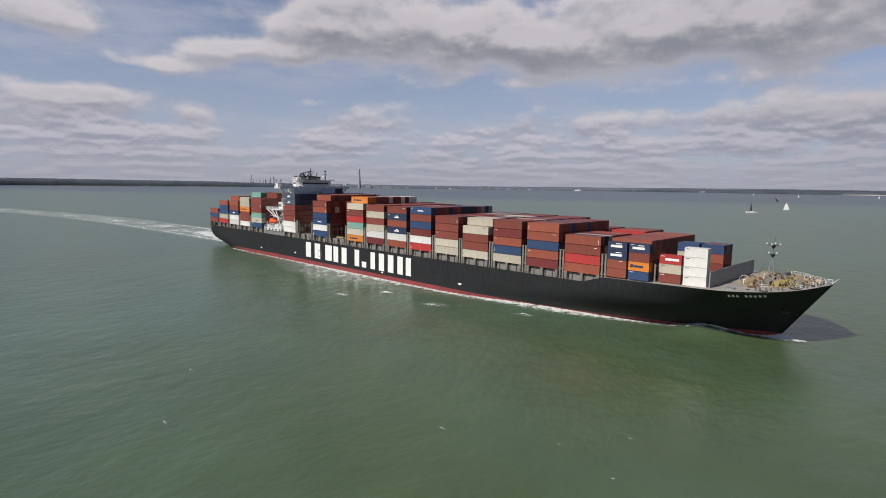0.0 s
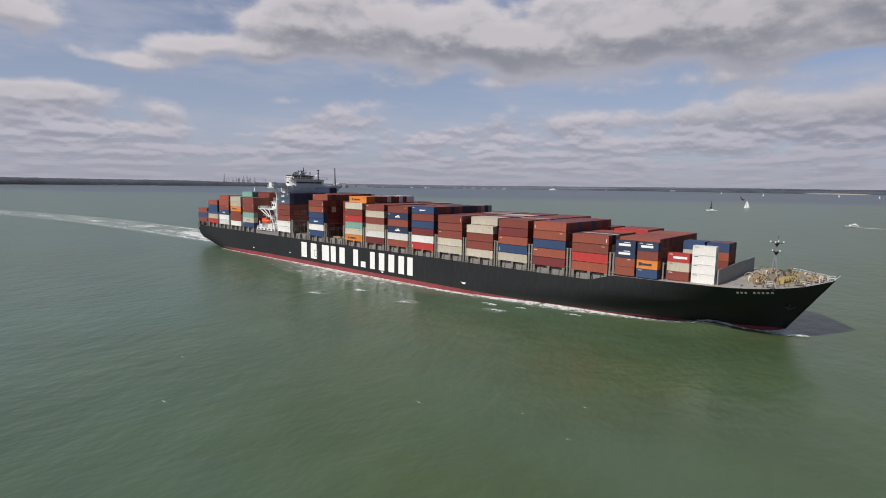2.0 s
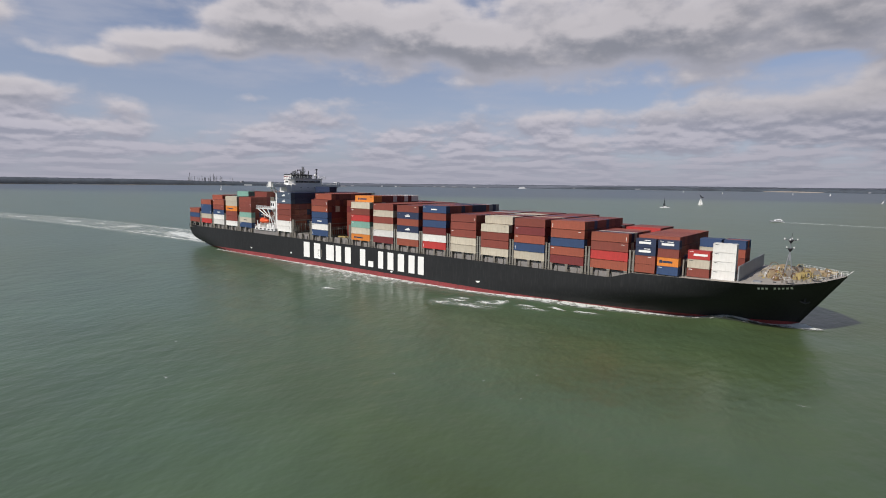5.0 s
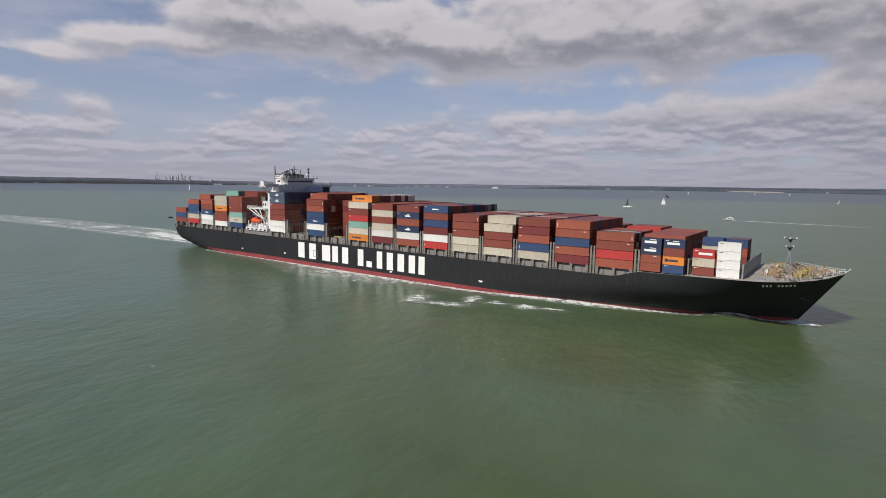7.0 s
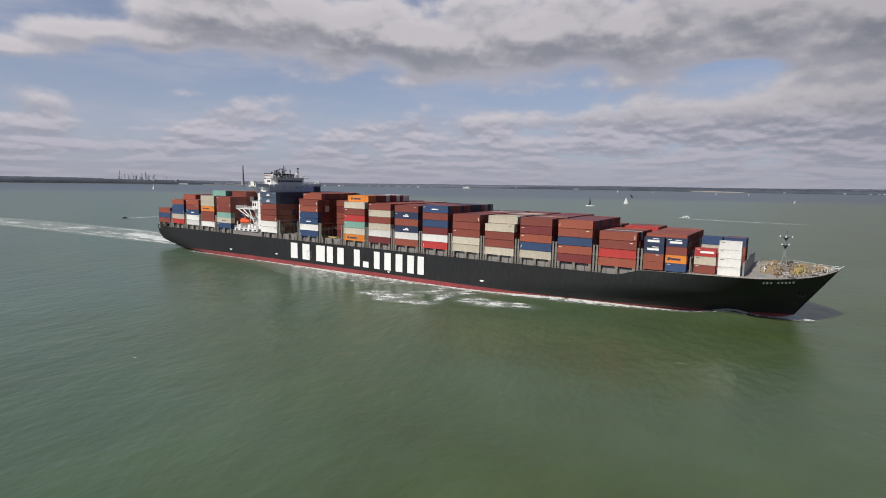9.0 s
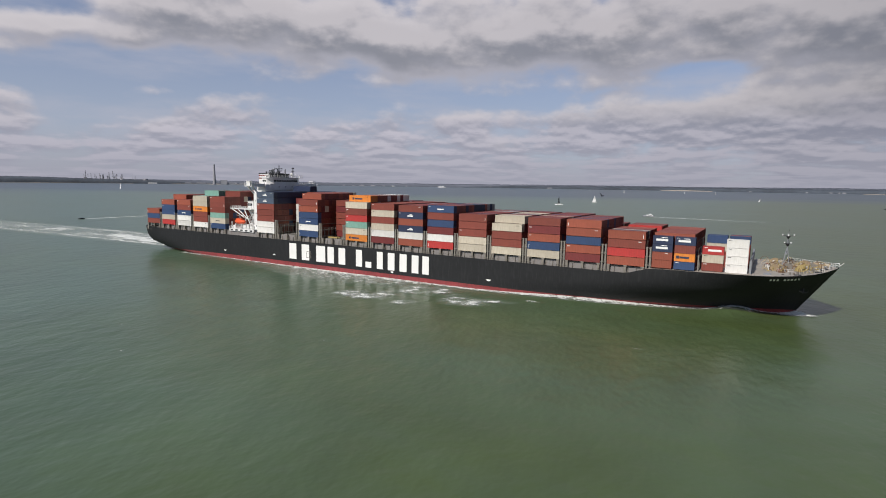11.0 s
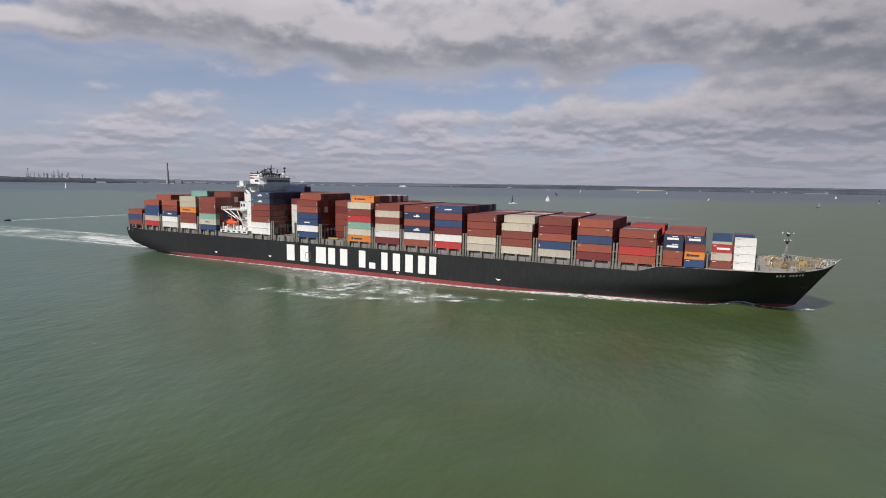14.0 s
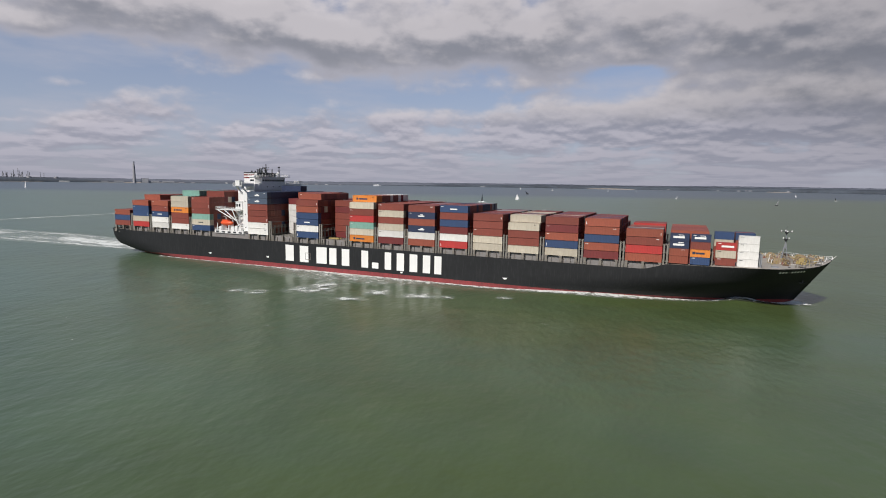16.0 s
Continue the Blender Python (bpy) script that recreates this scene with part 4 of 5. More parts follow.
def build_foredeck():
    # breakwater: a tall grey plate with stiffeners on its after side
    bm = bmesh.new()
    a, b = Vector((129.9, -20.0)), Vector((129.9, 18.6))
    n = 14
    d = (b - a).normalized()
    nrm = Vector((-d.y, d.x)) * -1
    th = 0.3
    zb = 13.9

    high = 18.8
    q = [(a, 0), (b, 1)]
    vs = []
    for p, f in q:
        for off in (0, th):
            c = p + nrm * -off
            vs.append((c.x, c.y, f))
    order = [vs[0], vs[2], vs[3], vs[1]]
    lo = [bm.verts.new((x, y, zb)) for x, y, f in order]
    hi = [bm.verts.new((x, y, high)) for x, y, f in order]
    bm.faces.new(lo[::-1])
    bm.faces.new(hi)
    for i in range(4):
        bm.faces.new((lo[i], lo[(i + 1) % 4], hi[(i + 1) % 4], hi[i]))
    wall = part("breakwater", bm, M_BREAK, ship, "tall grey steel breakwater")
    for k in range(n):
        f = (k + 0.5) / n
        c = a.lerp(b, f)
        bm = bmesh.new()
        box(bm, c.x - 0.6, c.x - 0.28, c.y - 0.08, c.y + 0.08, zb, high - 0.25)
        part("stiffener", bm, M_BREAK, wall)
    bm = bmesh.new()
    box(bm, 133.2, 135.2, -18.8, -16.2, 14.2, 15.0)
    part("hatch", bm, M_BREAK, ship)
    for x, y, h, m in ((136.0, -6.5, 12, M_TAN), (139.8, -4.6, 10, M_STEEL), (143.2, -7.0, -12, M_YELLOW), (146.6, -3.0, 8, M_STEEL), (136.0, 10.5, -10, M_TAN), (141.0, 8.2, 0, M_STEEL), (145.0, 4.6, 10, M_TAN), (148.8, 0.6, 90, M_TAN)):
        winch(x, y, h, m)
    r2 = random.Random(3)
    for k in range(14):
        x = r2.uniform(134.5, 149.5)
        y = r2.uniform(-1, 1) * (half_breadth(x, sheer(x)) - 3)
        coil(x, y, r2.uniform(0.5, 1.0), r2.choice((M_ROPE, M_BROWN, M_TAN)), 3)
    # bights of heavy rope standing off the drums
    for k in range(44):
        x = r2.uniform(133, 150.5)
        y = r2.uniform(-0.75, 1) * max(half_breadth(x, sheer(x)) - 2.5, 0.5)
        rad, turn = r2.uniform(0.6, 1.5), r2.uniform(0, math.pi)
        bm = bmesh.new()
        pts = [Vector((x + rad * math.cos(i * math.pi / 9) * math.cos(turn), y + rad * math.cos(i * math.pi / 9) * math.sin(turn), sheer(x) - 0.2 + 1.3 * rad * math.sin(i * math.pi / 9))) for i in range(10)]
        for p, q in zip(pts, pts[1:]):
            tube(bm, p, q, 0.09, n=5)
        part("rope_bight", bm, (M_ROPE, M_BROWN, M_YELLOW, M_BROWN)[k % 4], ship)
    # hawsers wound on the open storage reels
    for k, (x, y, rad) in enumerate(((134.2, -6.0, 1.5), (135.4, -3.0, 1.3), (137.6, -8.0, 1.2), (138.6, 1.0, 1.4), (141.6, -7.6, 1.0), (144.4, -4.2, 1.1), (147.0, -2.4, 0.9), (140.2, 4.0, 1.4), (143.6, 2.2, 1.2))):
        bm = bmesh.new()
        rad *= 0.78
        for ring in range(4):
            rr_, yy = rad * (1 - 0.1 * (ring % 2)), y - 0.45 + 0.3 * ring
            pts = [Vector((x + rr_ * math.cos(i * math.tau / 16), yy, sheer(x) - 0.1 + rad + rr_ * math.sin(i * math.tau / 16))) for i in range(16)]
            for i in range(16):
                tube(bm, pts[i], pts[(i + 1) % 16], 0.085, n=5)
        for i in range(0, 16, 4):
            tube(bm, (x, y, sheer(x) - 0.1 + rad), pts[i], 0.06, n=4)
        part("hawser_reel", bm, (M_ROPE, M_BROWN, M_YELLOW)[k % 3], ship)
    # bollards and fairleads along the deck edge
    for s in (-1, 1):
        for k in range(3, 9):
            x = 134.5 + k * 2.0
            y = s * (half_breadth(x, sheer(x)) - 1.9)
            bm = bmesh.new()
            for dx in (-0.5, 0.5):
                tube(bm, (x + dx, y, sheer(x) - 0.25), (x + dx, y, sheer(x) + 0.55), 0.26, n=8)
                tube(bm, (x + dx, y, sheer(x) + 0.55), (x + dx, y, sheer(x) + 0.65), 0.34, n=8)
            part("bollard", bm, M_STEEL, ship)
        for x in (142.0, 147.5):
            y = s * (half_breadth(x, sheer(x)) - 0.15)
            bm = bmesh.new()
            box(bm, x - 0.9, x + 0.9, y - 0.25, y + 0.25, sheer(x) - 0.5, sheer(x) + 0.18)
            part("fairlead", bm, M_DARK, ship)
        pts = []
        for k in range(15):
            x = 140.0 + (153.4 - 140.0) * k / 14
            z = sheer(x)
            pts.append((x, s * max(half_breadth(x, z) - 0.2, 0.1), z - 0.1))
        rail(ship, pts if s > 0 else pts[-4:], 1.25, M_SHIPWHITE, 1.0, 0.055, "bow_rail")
    # thin pipes, stands and roller fairleads between the winches
    for k in range(66):
        x = r2.uniform(133.5, 151)
        y = r2.uniform(-1, 1) * max(half_breadth(x, sheer(x)) - 1.6, 0.3)
        z, h = sheer(x) - 0.25, r2.uniform(0.5, 1.5)
        bm = bmesh.new()
        turn = r2.uniform(0, math.pi)
        if k % 3 == 0:
            tube(bm, (x, y, z), (x, y, z + h), 0.12, n=6)
            tube(bm, (x, y, z + h), (x + 0.35, y, z + h + 0.1), 0.2, n=6)
            part("vent_pipe", bm, M_SHIPWHITE if k % 2 else M_YELLOW, ship)
        elif k % 3 == 1:
            u = Vector((math.cos(turn), math.sin(turn), 0)) * 1.3
            c = Vector((x, y, z))
            for d in (-1, 0, 1):
                tube(bm, c + u * d, c + u * d + Vector((0, 0, 1.0)), 0.035, n=4)
            for d in (0.5, 1.0):
                tube(bm, c - u + Vector((0, 0, d)), c + u + Vector((0, 0, d)), 0.045, n=4)
            part("deck_stanchions", bm, M_SHIPWHITE if k % 2 else M_YELLOW, ship)
        else:
            box(bm, x - 0.35, x + 0.35, y - 0.25, y + 0.25, z, z + h * 0.6)
            part("deck_locker", bm, r2.choice((M_DARK, CONT["rust"], M_DARK, M_YELLOW)), ship)
    # foremast
    z0 = sheer(139) - 0.25
    bm = bmesh.new()
    tube(bm, (139.2, 0, z0 + 4.5), (139.2, 0, 26.2), 0.17, 0.13, n=8)
    for dx, dy in ((-1.1, -1.0), (-1.1, 1.0), (1.0, 0)):
        tube(bm, (139.2 + dx, dy, z0), (139.2 + dx * 0.15, dy * 0.15, z0 + 6.5), 0.13, n=6)
    mast = part("foremast", bm, M_BREAK, ship, "grey foremast with lights")
    for z, w in ((25.4, 2.0), (22.9, 1.2)):
        bm = bmesh.new()
        box(bm, 139.2 - w * 0.8, 139.2 + w * 0.8, -0.3, 0.3, z, z + 0.14)
        box(bm, 138.9, 139.5, -w, w, z - 0.02, z + 0.12)
        tube(bm, (139.2, 0, z - 0.9), (139.2, 0, z), 0.2, 0.7, 8)
        part("mast_platform", bm, M_DARK, mast)
    for x, y, z in ((137.6, 0, 25.8), (140.8, 0, 25.8), (139.2, -1.9, 25.8), (139.2, 1.9, 25.8), (140.1, 0, 23.3), (138.3, -0.3, 23.3)):
        bm = bmesh.new()
        tube(bm, (x, y, z - 0.25), (x, y, z + 0.2), 0.2, n=8)
        part("mast_light", bm, M_SHIPWHITE, mast)
    bm = bmesh.new()
    tube(bm, (139.2, 0.4, 26), (139.4, 0.7, 27.6), 0.05, n=5)
    part("aerial", bm, M_DARK, mast)
    bm = bmesh.new()
    tube(bm, (153.2, 0, sheer(153)), (154.6, 0, 17.9), 0.08, n=5)
    part("jack_staff", bm, M_SHIPWHITE, ship)


def build_stern():
    pts = []
    for s in (-1, 1):
        y = half_breadth(-186, 12) - 0.3
        pts.append((-186.4, s * y, 12.05))
    rail(ship, [(-176, -22.4, 10.5), pts[0], pts[1], (-176, 22.4, 10.5)], 1.1, M_STEEL, 1.5, 0.05)
    for k in range(6):
        bm = bmesh.new()
        y = -20 + k * 8
        box(bm, -186.4, -185.7, y - 0.4, y + 0.4, 10.4, 14.9)
        part("deck_pillar", bm, M_STEEL, ship)
    for y in (-21.2, 21.2):
        for x in (-184.6, -181.2):
            bm = bmesh.new()
            tube(bm, (x, y - 0.8, 11.4), (x, y + 0.8, 11.4), 0.8, n=12)
            box(bm, x - 0.9, x + 0.9, y - 0.9, y + 0.9, 10.4, 10.8)
            part("mooring_winch", bm, M_STEEL, ship)
    bm = bmesh.new()
    box(bm, -184.0, -172.0, -21.5, 21.5, 13.9, 14.22)
    part("hatch_cover", bm, M_DECK, ship)


build_coaming()
build_pedestals()
build_lashing_bridges()
side_marks()
BEFORE = set(bpy.data.objects)
build_superstructure()
build_boat_deck()
# the house stands between the fifth and the sixth bay
for ob in set(bpy.data.objects) - BEFORE:
    if ob.parent == ship:
        ob.location.x += 2.4
BEFORE = set(bpy.data.objects)
build_foredeck()
for ob in set(bpy.data.objects) - BEFORE:
    if ob.parent == ship:
        ob.location.x += FORE
build_stern()
# guard rails along the main deck
for s in (-1, 1):
    rail(ship, [(-168, s * 22.6, 11.4), (-115, s * 22.6, 11.4)], 1.05, M_STEEL, 2.5)
    rail(ship, [(-92, s * 22.6, 11.4), (0, s * 22.6, 11.4), (93, s * 22.6, 11.4)], 1.05, M_STEEL, 2.5)
# yellow gear on the empty hatch
part_box("spreader_beam", M_YELLOW, ship, -44.1, -38.6, -19.2, -18.4, 14.16, 14.7)
part_box("spreader_beam", M_YELLOW, ship, -44.1, -38.6, -17.6, -16.9, 14.16, 14.6)

# ---- foam and waves that travel with the ship ----


def sheet(name, grid, mat, label, category="foam", thick=None):
    """A thin sheet over a grid of points, with the vertex weight "thick"."""
    me = bpy.data.meshes.new(name)
    rows_, cols = len(grid), len(grid[0])
    verts = [p for row in grid for p in row]
    faces = [(i * cols + j, i * cols + j + 1, (i + 1) * cols + j + 1, (i + 1) * cols + j) for i in range(rows_ - 1) for j in range(cols - 1)]
    me.from_pydata(verts, [], faces)
    at = me.attributes.new("thick", "FLOAT", "POINT")
    for k, v in enumerate(thick):
        at.data[k].value = v
    me.materials.append(mat)
    for f in me.polygons:
        f.use_smooth = True
    ob = new(name, me)
    tagged(ob, label, category, kind="stuff")
    return ob


def level(x):
    """Height of the sea in the ship's space."""
    return SEA + x * math.tan(radians(TRIM))


def wave_up(x, out):
    """Height of the ship's own wave at x, out metres from the shell."""
    up = 2.2 * math.exp(-((x - 124.5) / 6.5) ** 2) + 0.3 * math.exp(-((x - 110) / 14) ** 2) + 1.3 * math.exp(-((x - 76) / 26) ** 2)
    stem = 0.7 * math.exp(-((x - 141.5) / 4) ** 2)
    return (up + 0.06) * max(0.0, 1 - out / 22) ** 2 + stem * max(0.0, 1 - out / 3.5) ** 2


def build_hull_foam():
    for s in (-1, 1):
        grid, thick = [], []
        n = 170
        for k in range(n + 1):
            x = -150 + (143.2 + 150) * k / n
            zl = level(x)
            y0 = max(half_breadth(x, max(zl + wave_up(x, 0), 0)) - 0.2, 0)
            width = 4.0 + 2.5 * math.exp(-((x - 70) / 30) ** 2) + 19.0 * math.exp(-((x + 25) / 55) ** 2)
            row = []
            for j in range(9):
                f = j / 8
                out = width * f
                row.append((x - 0.3 * out, s * (y0 + out), zl + wave_up(x, max(0.0, out - 0.4)) + 0.16))
                w = max(0.0, 1 - out / (3.4 + 3.2 * math.exp(-((x - 85) / 38) ** 2))) * (0.62 + 0.42 * math.exp(-((x - 72) / 45) ** 2))
                # broad midship veil: foam, plus the ship's broken reflection painted as foam
                w += 0.43 * (1 - f ** 2) ** 0.5 * math.exp(-((x + 25) / 60) ** 2)
                w += 0.9 * max(0.0, 1 - out / 2.2) * math.exp(-((x - 141) / 4) ** 2)
                if x > 95:
                    w += 0.62 * math.exp(-((out - 0.7) / 1.0) ** 2) * max(0.0, 1 - (x - 95) / 60)
                thick.append(min(0.66, w))
            grid.append(row)
        ob = sheet("hull_foam", grid, M_FOAM, "white foam along the ship's waterline, with painted reflection amidships", "foam", thick)
        KEYED.append((ob, Matrix.Identity(4)))
        # bow wave: green water heaped against the bow
        grid, thick = [], []
        for k in range(61):
            x = 30 + (144.0 - 30) * k / 60
            zl = level(x)
            y0 = max(half_breadth(x, max(zl, 0)) - 0.8, 0)
            row = []
            for j in range(11):
                out = 22.5 * j / 10
                row.append((x - 0.3 * out, s * (y0 + out), zl - 0.05 + wave_up(x, max(0, out - 0.6))))
                thick.append(1)
            grid.append(row)
        ob = sheet("bow_wave", grid, M_WATER, "green bow wave piled against the ship's stem", "wave", thick)
        KEYED.append((ob, Matrix.Identity(4)))


def build_stem_splash():
    """White water thrown up round the stem and shouldered aside by the bow."""
    grid, thick = [], []
    for i in range(25):
        row = []
        a = radians(-200 + 220 * i / 24)
        for j in range(9):
            f = j / 8
            r = 0.6 + 4.4 * f
            x = 142.4 + r * math.cos(a) * 1.2 - (3.0 * f if abs(math.sin(a)) > 0.5 else 0)
            yy = r * math.sin(a) * 0.8
            row.append((x, yy, level(x) + wave_up(x, abs(yy)) + 0.15 + 0.5 * (1 - f) ** 2))
            thick.append((1 - f) ** 0.6 * 1.2)
        grid.append(row)
    ob = sheet("stem_splash", grid, M_FOAM, "white splash of water round the ship's stem", "foam", thick)
    KEYED.append((ob, Matrix.Identity(4)))


def fade_in(back):
    return min(1.0, back / 200)


def build_wake():
    grid, thick = [], []
    n = 110
    for k in range(n + 1):
        x = -160 - 740 * (k / n) ** 1.3
        back = -160 - x
        mid = lerp_table(-x, (150, 200, 300, 400, 500, 600, 700, 800, 900), (3, 4, 4, -1, -12, -31, -53, -77, -103))
        half = 11 + 11 * min(1, back / 130)
        ylo, yhi = mid - half, mid + half
        row = []
        for j in range(25):
            f = j / 24
            row.append((x, ylo - 6 + (yhi - ylo + 12) * f, level(x) + 0.06))
            edge = min(f, 1 - f) * 2
            sway = 0.05 * noise.noise(Vector((x * 0.02, 3.0, 0)))
            core = math.exp(-((f - 0.50 - sway) / (0.17 + 0.06 * fade_in(back))) ** 2)
            rim = 0.75 * math.exp(-((f - 0.19 - 0.5 * sway) / 0.045) ** 2) + 0.6 * math.exp(-((f - 0.84 - sway) / 0.06) ** 2)
            fade = math.exp(-back / 420)
            near = math.exp(-((back - 35) / 75) ** 2)
            patchy = 0.75 + 0.9 * noise.noise(Vector((x * 0.035, f * 3.0, 9.0)))
            w = (0.48 * core * patchy + 0.50 * core * near + 0.62 * rim * (0.4 + 0.6 * patchy) + 0.24) * (0.62 + 0.38 * fade)
            thick.append(max(0.0, min(0.8, w)) * min(1, edge * 6))
        grid.append(row)
    ob = sheet("stern_wake", grid, M_WAKE, "long pale churned wake trailing behind the ship", "wake", thick)
    KEYED.append((ob, Matrix.Identity(4)))


# foam left by the breaking bow wave: seconds, place, half length, half width; it spreads outwards, then sinks
PATCHES = [(0, -86.9, -76.1, 3, 1.5), (0, -51.2, -63.6, 4, 1.5), (0, -16.7, -41.6, 7, 2), (0, -22.2, -51.2, 4, 1.5), (3, -11.3, -50.0, 5, 2), (3, -22.2, -53.2, 4, 2), (3, 5.7, -47.4, 5, 1.6), (3, -72.8, -70.0, 3, 2)]
PATCHES += [(7, -4.0, -70.1, 8, 1.7), (7, -15.7, -71.7, 5, 2.5), (7, -1.1, -55.7, 4, 4), (7, 18.8, -54.5, 6, 2), (7, 29.3, -52.3, 6, 2.2), (7, 9.1, -56.9, 4, 2.5), (9, -13.3, -72.7, 5, 3), (9, 24.3, -60.5, 5, 3)]
PATCHES += [(9, 5.1, -73.9, 5, 1.6), (12.5, -13.8, -82.7, 6, 3), (12.5, -3.9, -83.6, 7, 2), (12.5, -1.8, -76.3, 4, 3), (12.5, 24.0, -70.5, 5, 4), (12.5, 36.8, -66.8, 8, 1.4), (12.5, 12.2, -61.1, 5, 4), (12.5, 2.8, -64.5, 5, 4)]
PATCHES += [(12.5, 49.1, -58.0, 3, 1.2), (15, 15.8, -85.1, 7, 1.6), (15, -3.3, -74.6, 6, 4), (16, -6.5, -83.0, 7, 3), (16, 21.1, -73.0, 5, 3.5), (16, 37.5, -72.4, 7, 2.5), (16, 47.4, -70.4, 3, 1.5), (16, 66.9, -61.2, 3, 1.2)]
PATCHES += [(16, -18.3, -94.2, 4, 1.8), (16, -26.9, -95.3, 3, 2), (16, -4.5, -71.6, 6, 3)]


def build_flecks():
    rr = random.Random(21)
    for t0, x, y, a, b in PATCHES:
        grid, thick = [], []
        tilt = rr.uniform(0.1, 0.4)
        a, b, seed = a * 1.3, max(b * 2.7, 3.0), rr.uniform(0, 50)
        for i in range(25):
            row = []
            for j in range(13):
                u, v = i / 12 - 1, j / 6 - 1
                px, py = u * a, v * b
                lump = 0.7 + 1.1 * noise.noise(Vector((px * 0.3, py * 0.6, seed)))
                rim = max(0, 1 - (u * u + v * v) ** 0.5) ** 0.6
                front = math.exp(-((v + 0.45 + 0.3 * noise.noise(Vector((px * 0.25, seed, 0)))) / 0.22) ** 2)
                crest = 0.5 * rim * (0.3 + front)
                row.append((px * math.cos(tilt) - py * math.sin(tilt), px * math.sin(tilt) + py * math.cos(tilt), crest))
                thick.append(rim * (0.95 * lump + 0.55 * front))
            grid.append(row)
        ob = sheet("foam_patch", grid, M_FLECK, "small patch of white foam on the sea", "foam", thick)
        times = [t for t in (t0 - 4.6, t0 - 3.4, t0, t0 + 2.6, t0 + 3.8) if 0 < t < 16]
        rows = []
        for t in [0] + times + [16]:
            sunk = not t0 - 3.5 < t < t0 + 2.7
            rows.append((t, pose(x + 2.1 * (t - t0), y - 3.1 * (t - t0), SEA + (-1.0 if sunk else 0.05))))
        FOAM_ROWS.append((ob, rows))
    # scattered small whitecaps far and near
    for k in range(60):
        d = rr.uniform(110, 900)
        az = radians(rr.uniform(78, 172))
        x, y = 107 + d * math.cos(az), -222 + d * math.sin(az)
        grid, thick = [], []
        a, b = rr.uniform(0.4, 1.3) * (1 + d / 400), rr.uniform(0.15, 0.35) * (1 + d / 400)
        for i in range(5):
            row = []
            for j in range(5):
                u, v = i / 2 - 1, j / 2 - 1
                row.append((u * a, v * b, 0))
                thick.append(max(0, 1 - (u * u + v * v) ** 0.5) * 1.0)
            grid.append(row)
        if -60 < y < 40 and x < 175:
            continue
        ob = sheet("whitecap", grid, M_FLECK, "tiny whitecap on the sea", "foam", thick)
        ob.location = (x, y, SEA + 0.05)


build_hull_foam()
build_stem_splash()
build_wake()
build_flecks()

# ---- markings on the outboard containers ----


def bar_mesh(w, h, key, mat):
    def make(bm):
        box(bm, 0, w, -0.03, 0.0, 0, h)
    return shared("marking", key, make, mat)


def mark_containers():
    r3 = random.Random(5)
    dark = M_DARK
    for ob, m in KEYED:
        if not ob.name.startswith("shipping_container"):
            continue
        x, y, z = m.translation
        if y > -17.5:
            continue
        colour = ob.data.materials[0].name[6:]
        long_ = ob.data.vertices[-1].co.x > 7 or max(v.co.x for v in ob.data.vertices) > 7
        length = 12.19 if long_ else 6.06
        front = -W / 2 - 0.003
        ink = dark if colour in ("cream", "white", "orange") else M_LETTER
        tag = r3.random()
        if tag < 0.45:
            piece("marking", bar_mesh(1.0, 0.15, ("tag", ink.name), ink), ob, 0.5 if r3.random() < 0.7 else length - 2.2, front, 2.1)
        if long_ and colour in ("rust", "orangerust", "darkred", "red", "blue") and tag > 0.8:
            piece("marking", bar_mesh(0.16, 1.2, ("up", "w"), M_LETTER), ob, length - 0.75 if r3.random() < 0.6 else 0.5, front, 0.5)
        if colour == "navy" and not long_:
            piece("marking", bar_mesh(3.6, 0.7, ("logo20", "w"), M_LETTER), ob, 1.0, front, 0.95)
            piece("marking", bar_mesh(1.8, 0.22, ("logo20b", "w"), M_LETTER), ob, 2.6, front, 1.95)
        elif colour in ("navy", "slate"):
            piece("marking", bar_mesh(2.8, 0.5, ("logo40", "w"), M_LETTER), ob, 4.6, front, 0.9)
            piece("marking", bar_mesh(1.3, 0.35, ("logo40b", "w"), M_LETTER), ob, 5.6, front, 1.5)
        elif colour == "orange":
            piece("marking", bar_mesh(0.9 if long_ else 0.7, 0.9, ("mk", "d"), CONT["navy"]), ob, 2.0 if long_ else 0.6, front, 0.9)
            piece("marking", bar_mesh(4.2 if long_ else 2.8, 0.6, ("mk2", "d", long_), CONT["navy"]), ob, 3.4 if long_ else 1.6, front, 1.0)
        elif colour == "red" and not long_:
            piece("marking", bar_mesh(3.8, 0.65, ("rw", "w"), M_LETTER), ob, 1.6, front, 1.0)
        elif colour in ("blue", "cream") and r3.random() < 0.15:
            piece("marking", bar_mesh(3.2 if long_ else 2.6, 0.45, ("bl", ink.name, long_), ink), ob, 4.4 if long_ else 1.6, front, 1.1)


mark_containers()

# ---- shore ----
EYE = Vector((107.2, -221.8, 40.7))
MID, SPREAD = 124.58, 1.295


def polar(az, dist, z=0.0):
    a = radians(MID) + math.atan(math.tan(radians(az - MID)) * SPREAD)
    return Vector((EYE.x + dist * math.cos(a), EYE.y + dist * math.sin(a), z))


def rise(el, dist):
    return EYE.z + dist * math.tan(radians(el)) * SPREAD


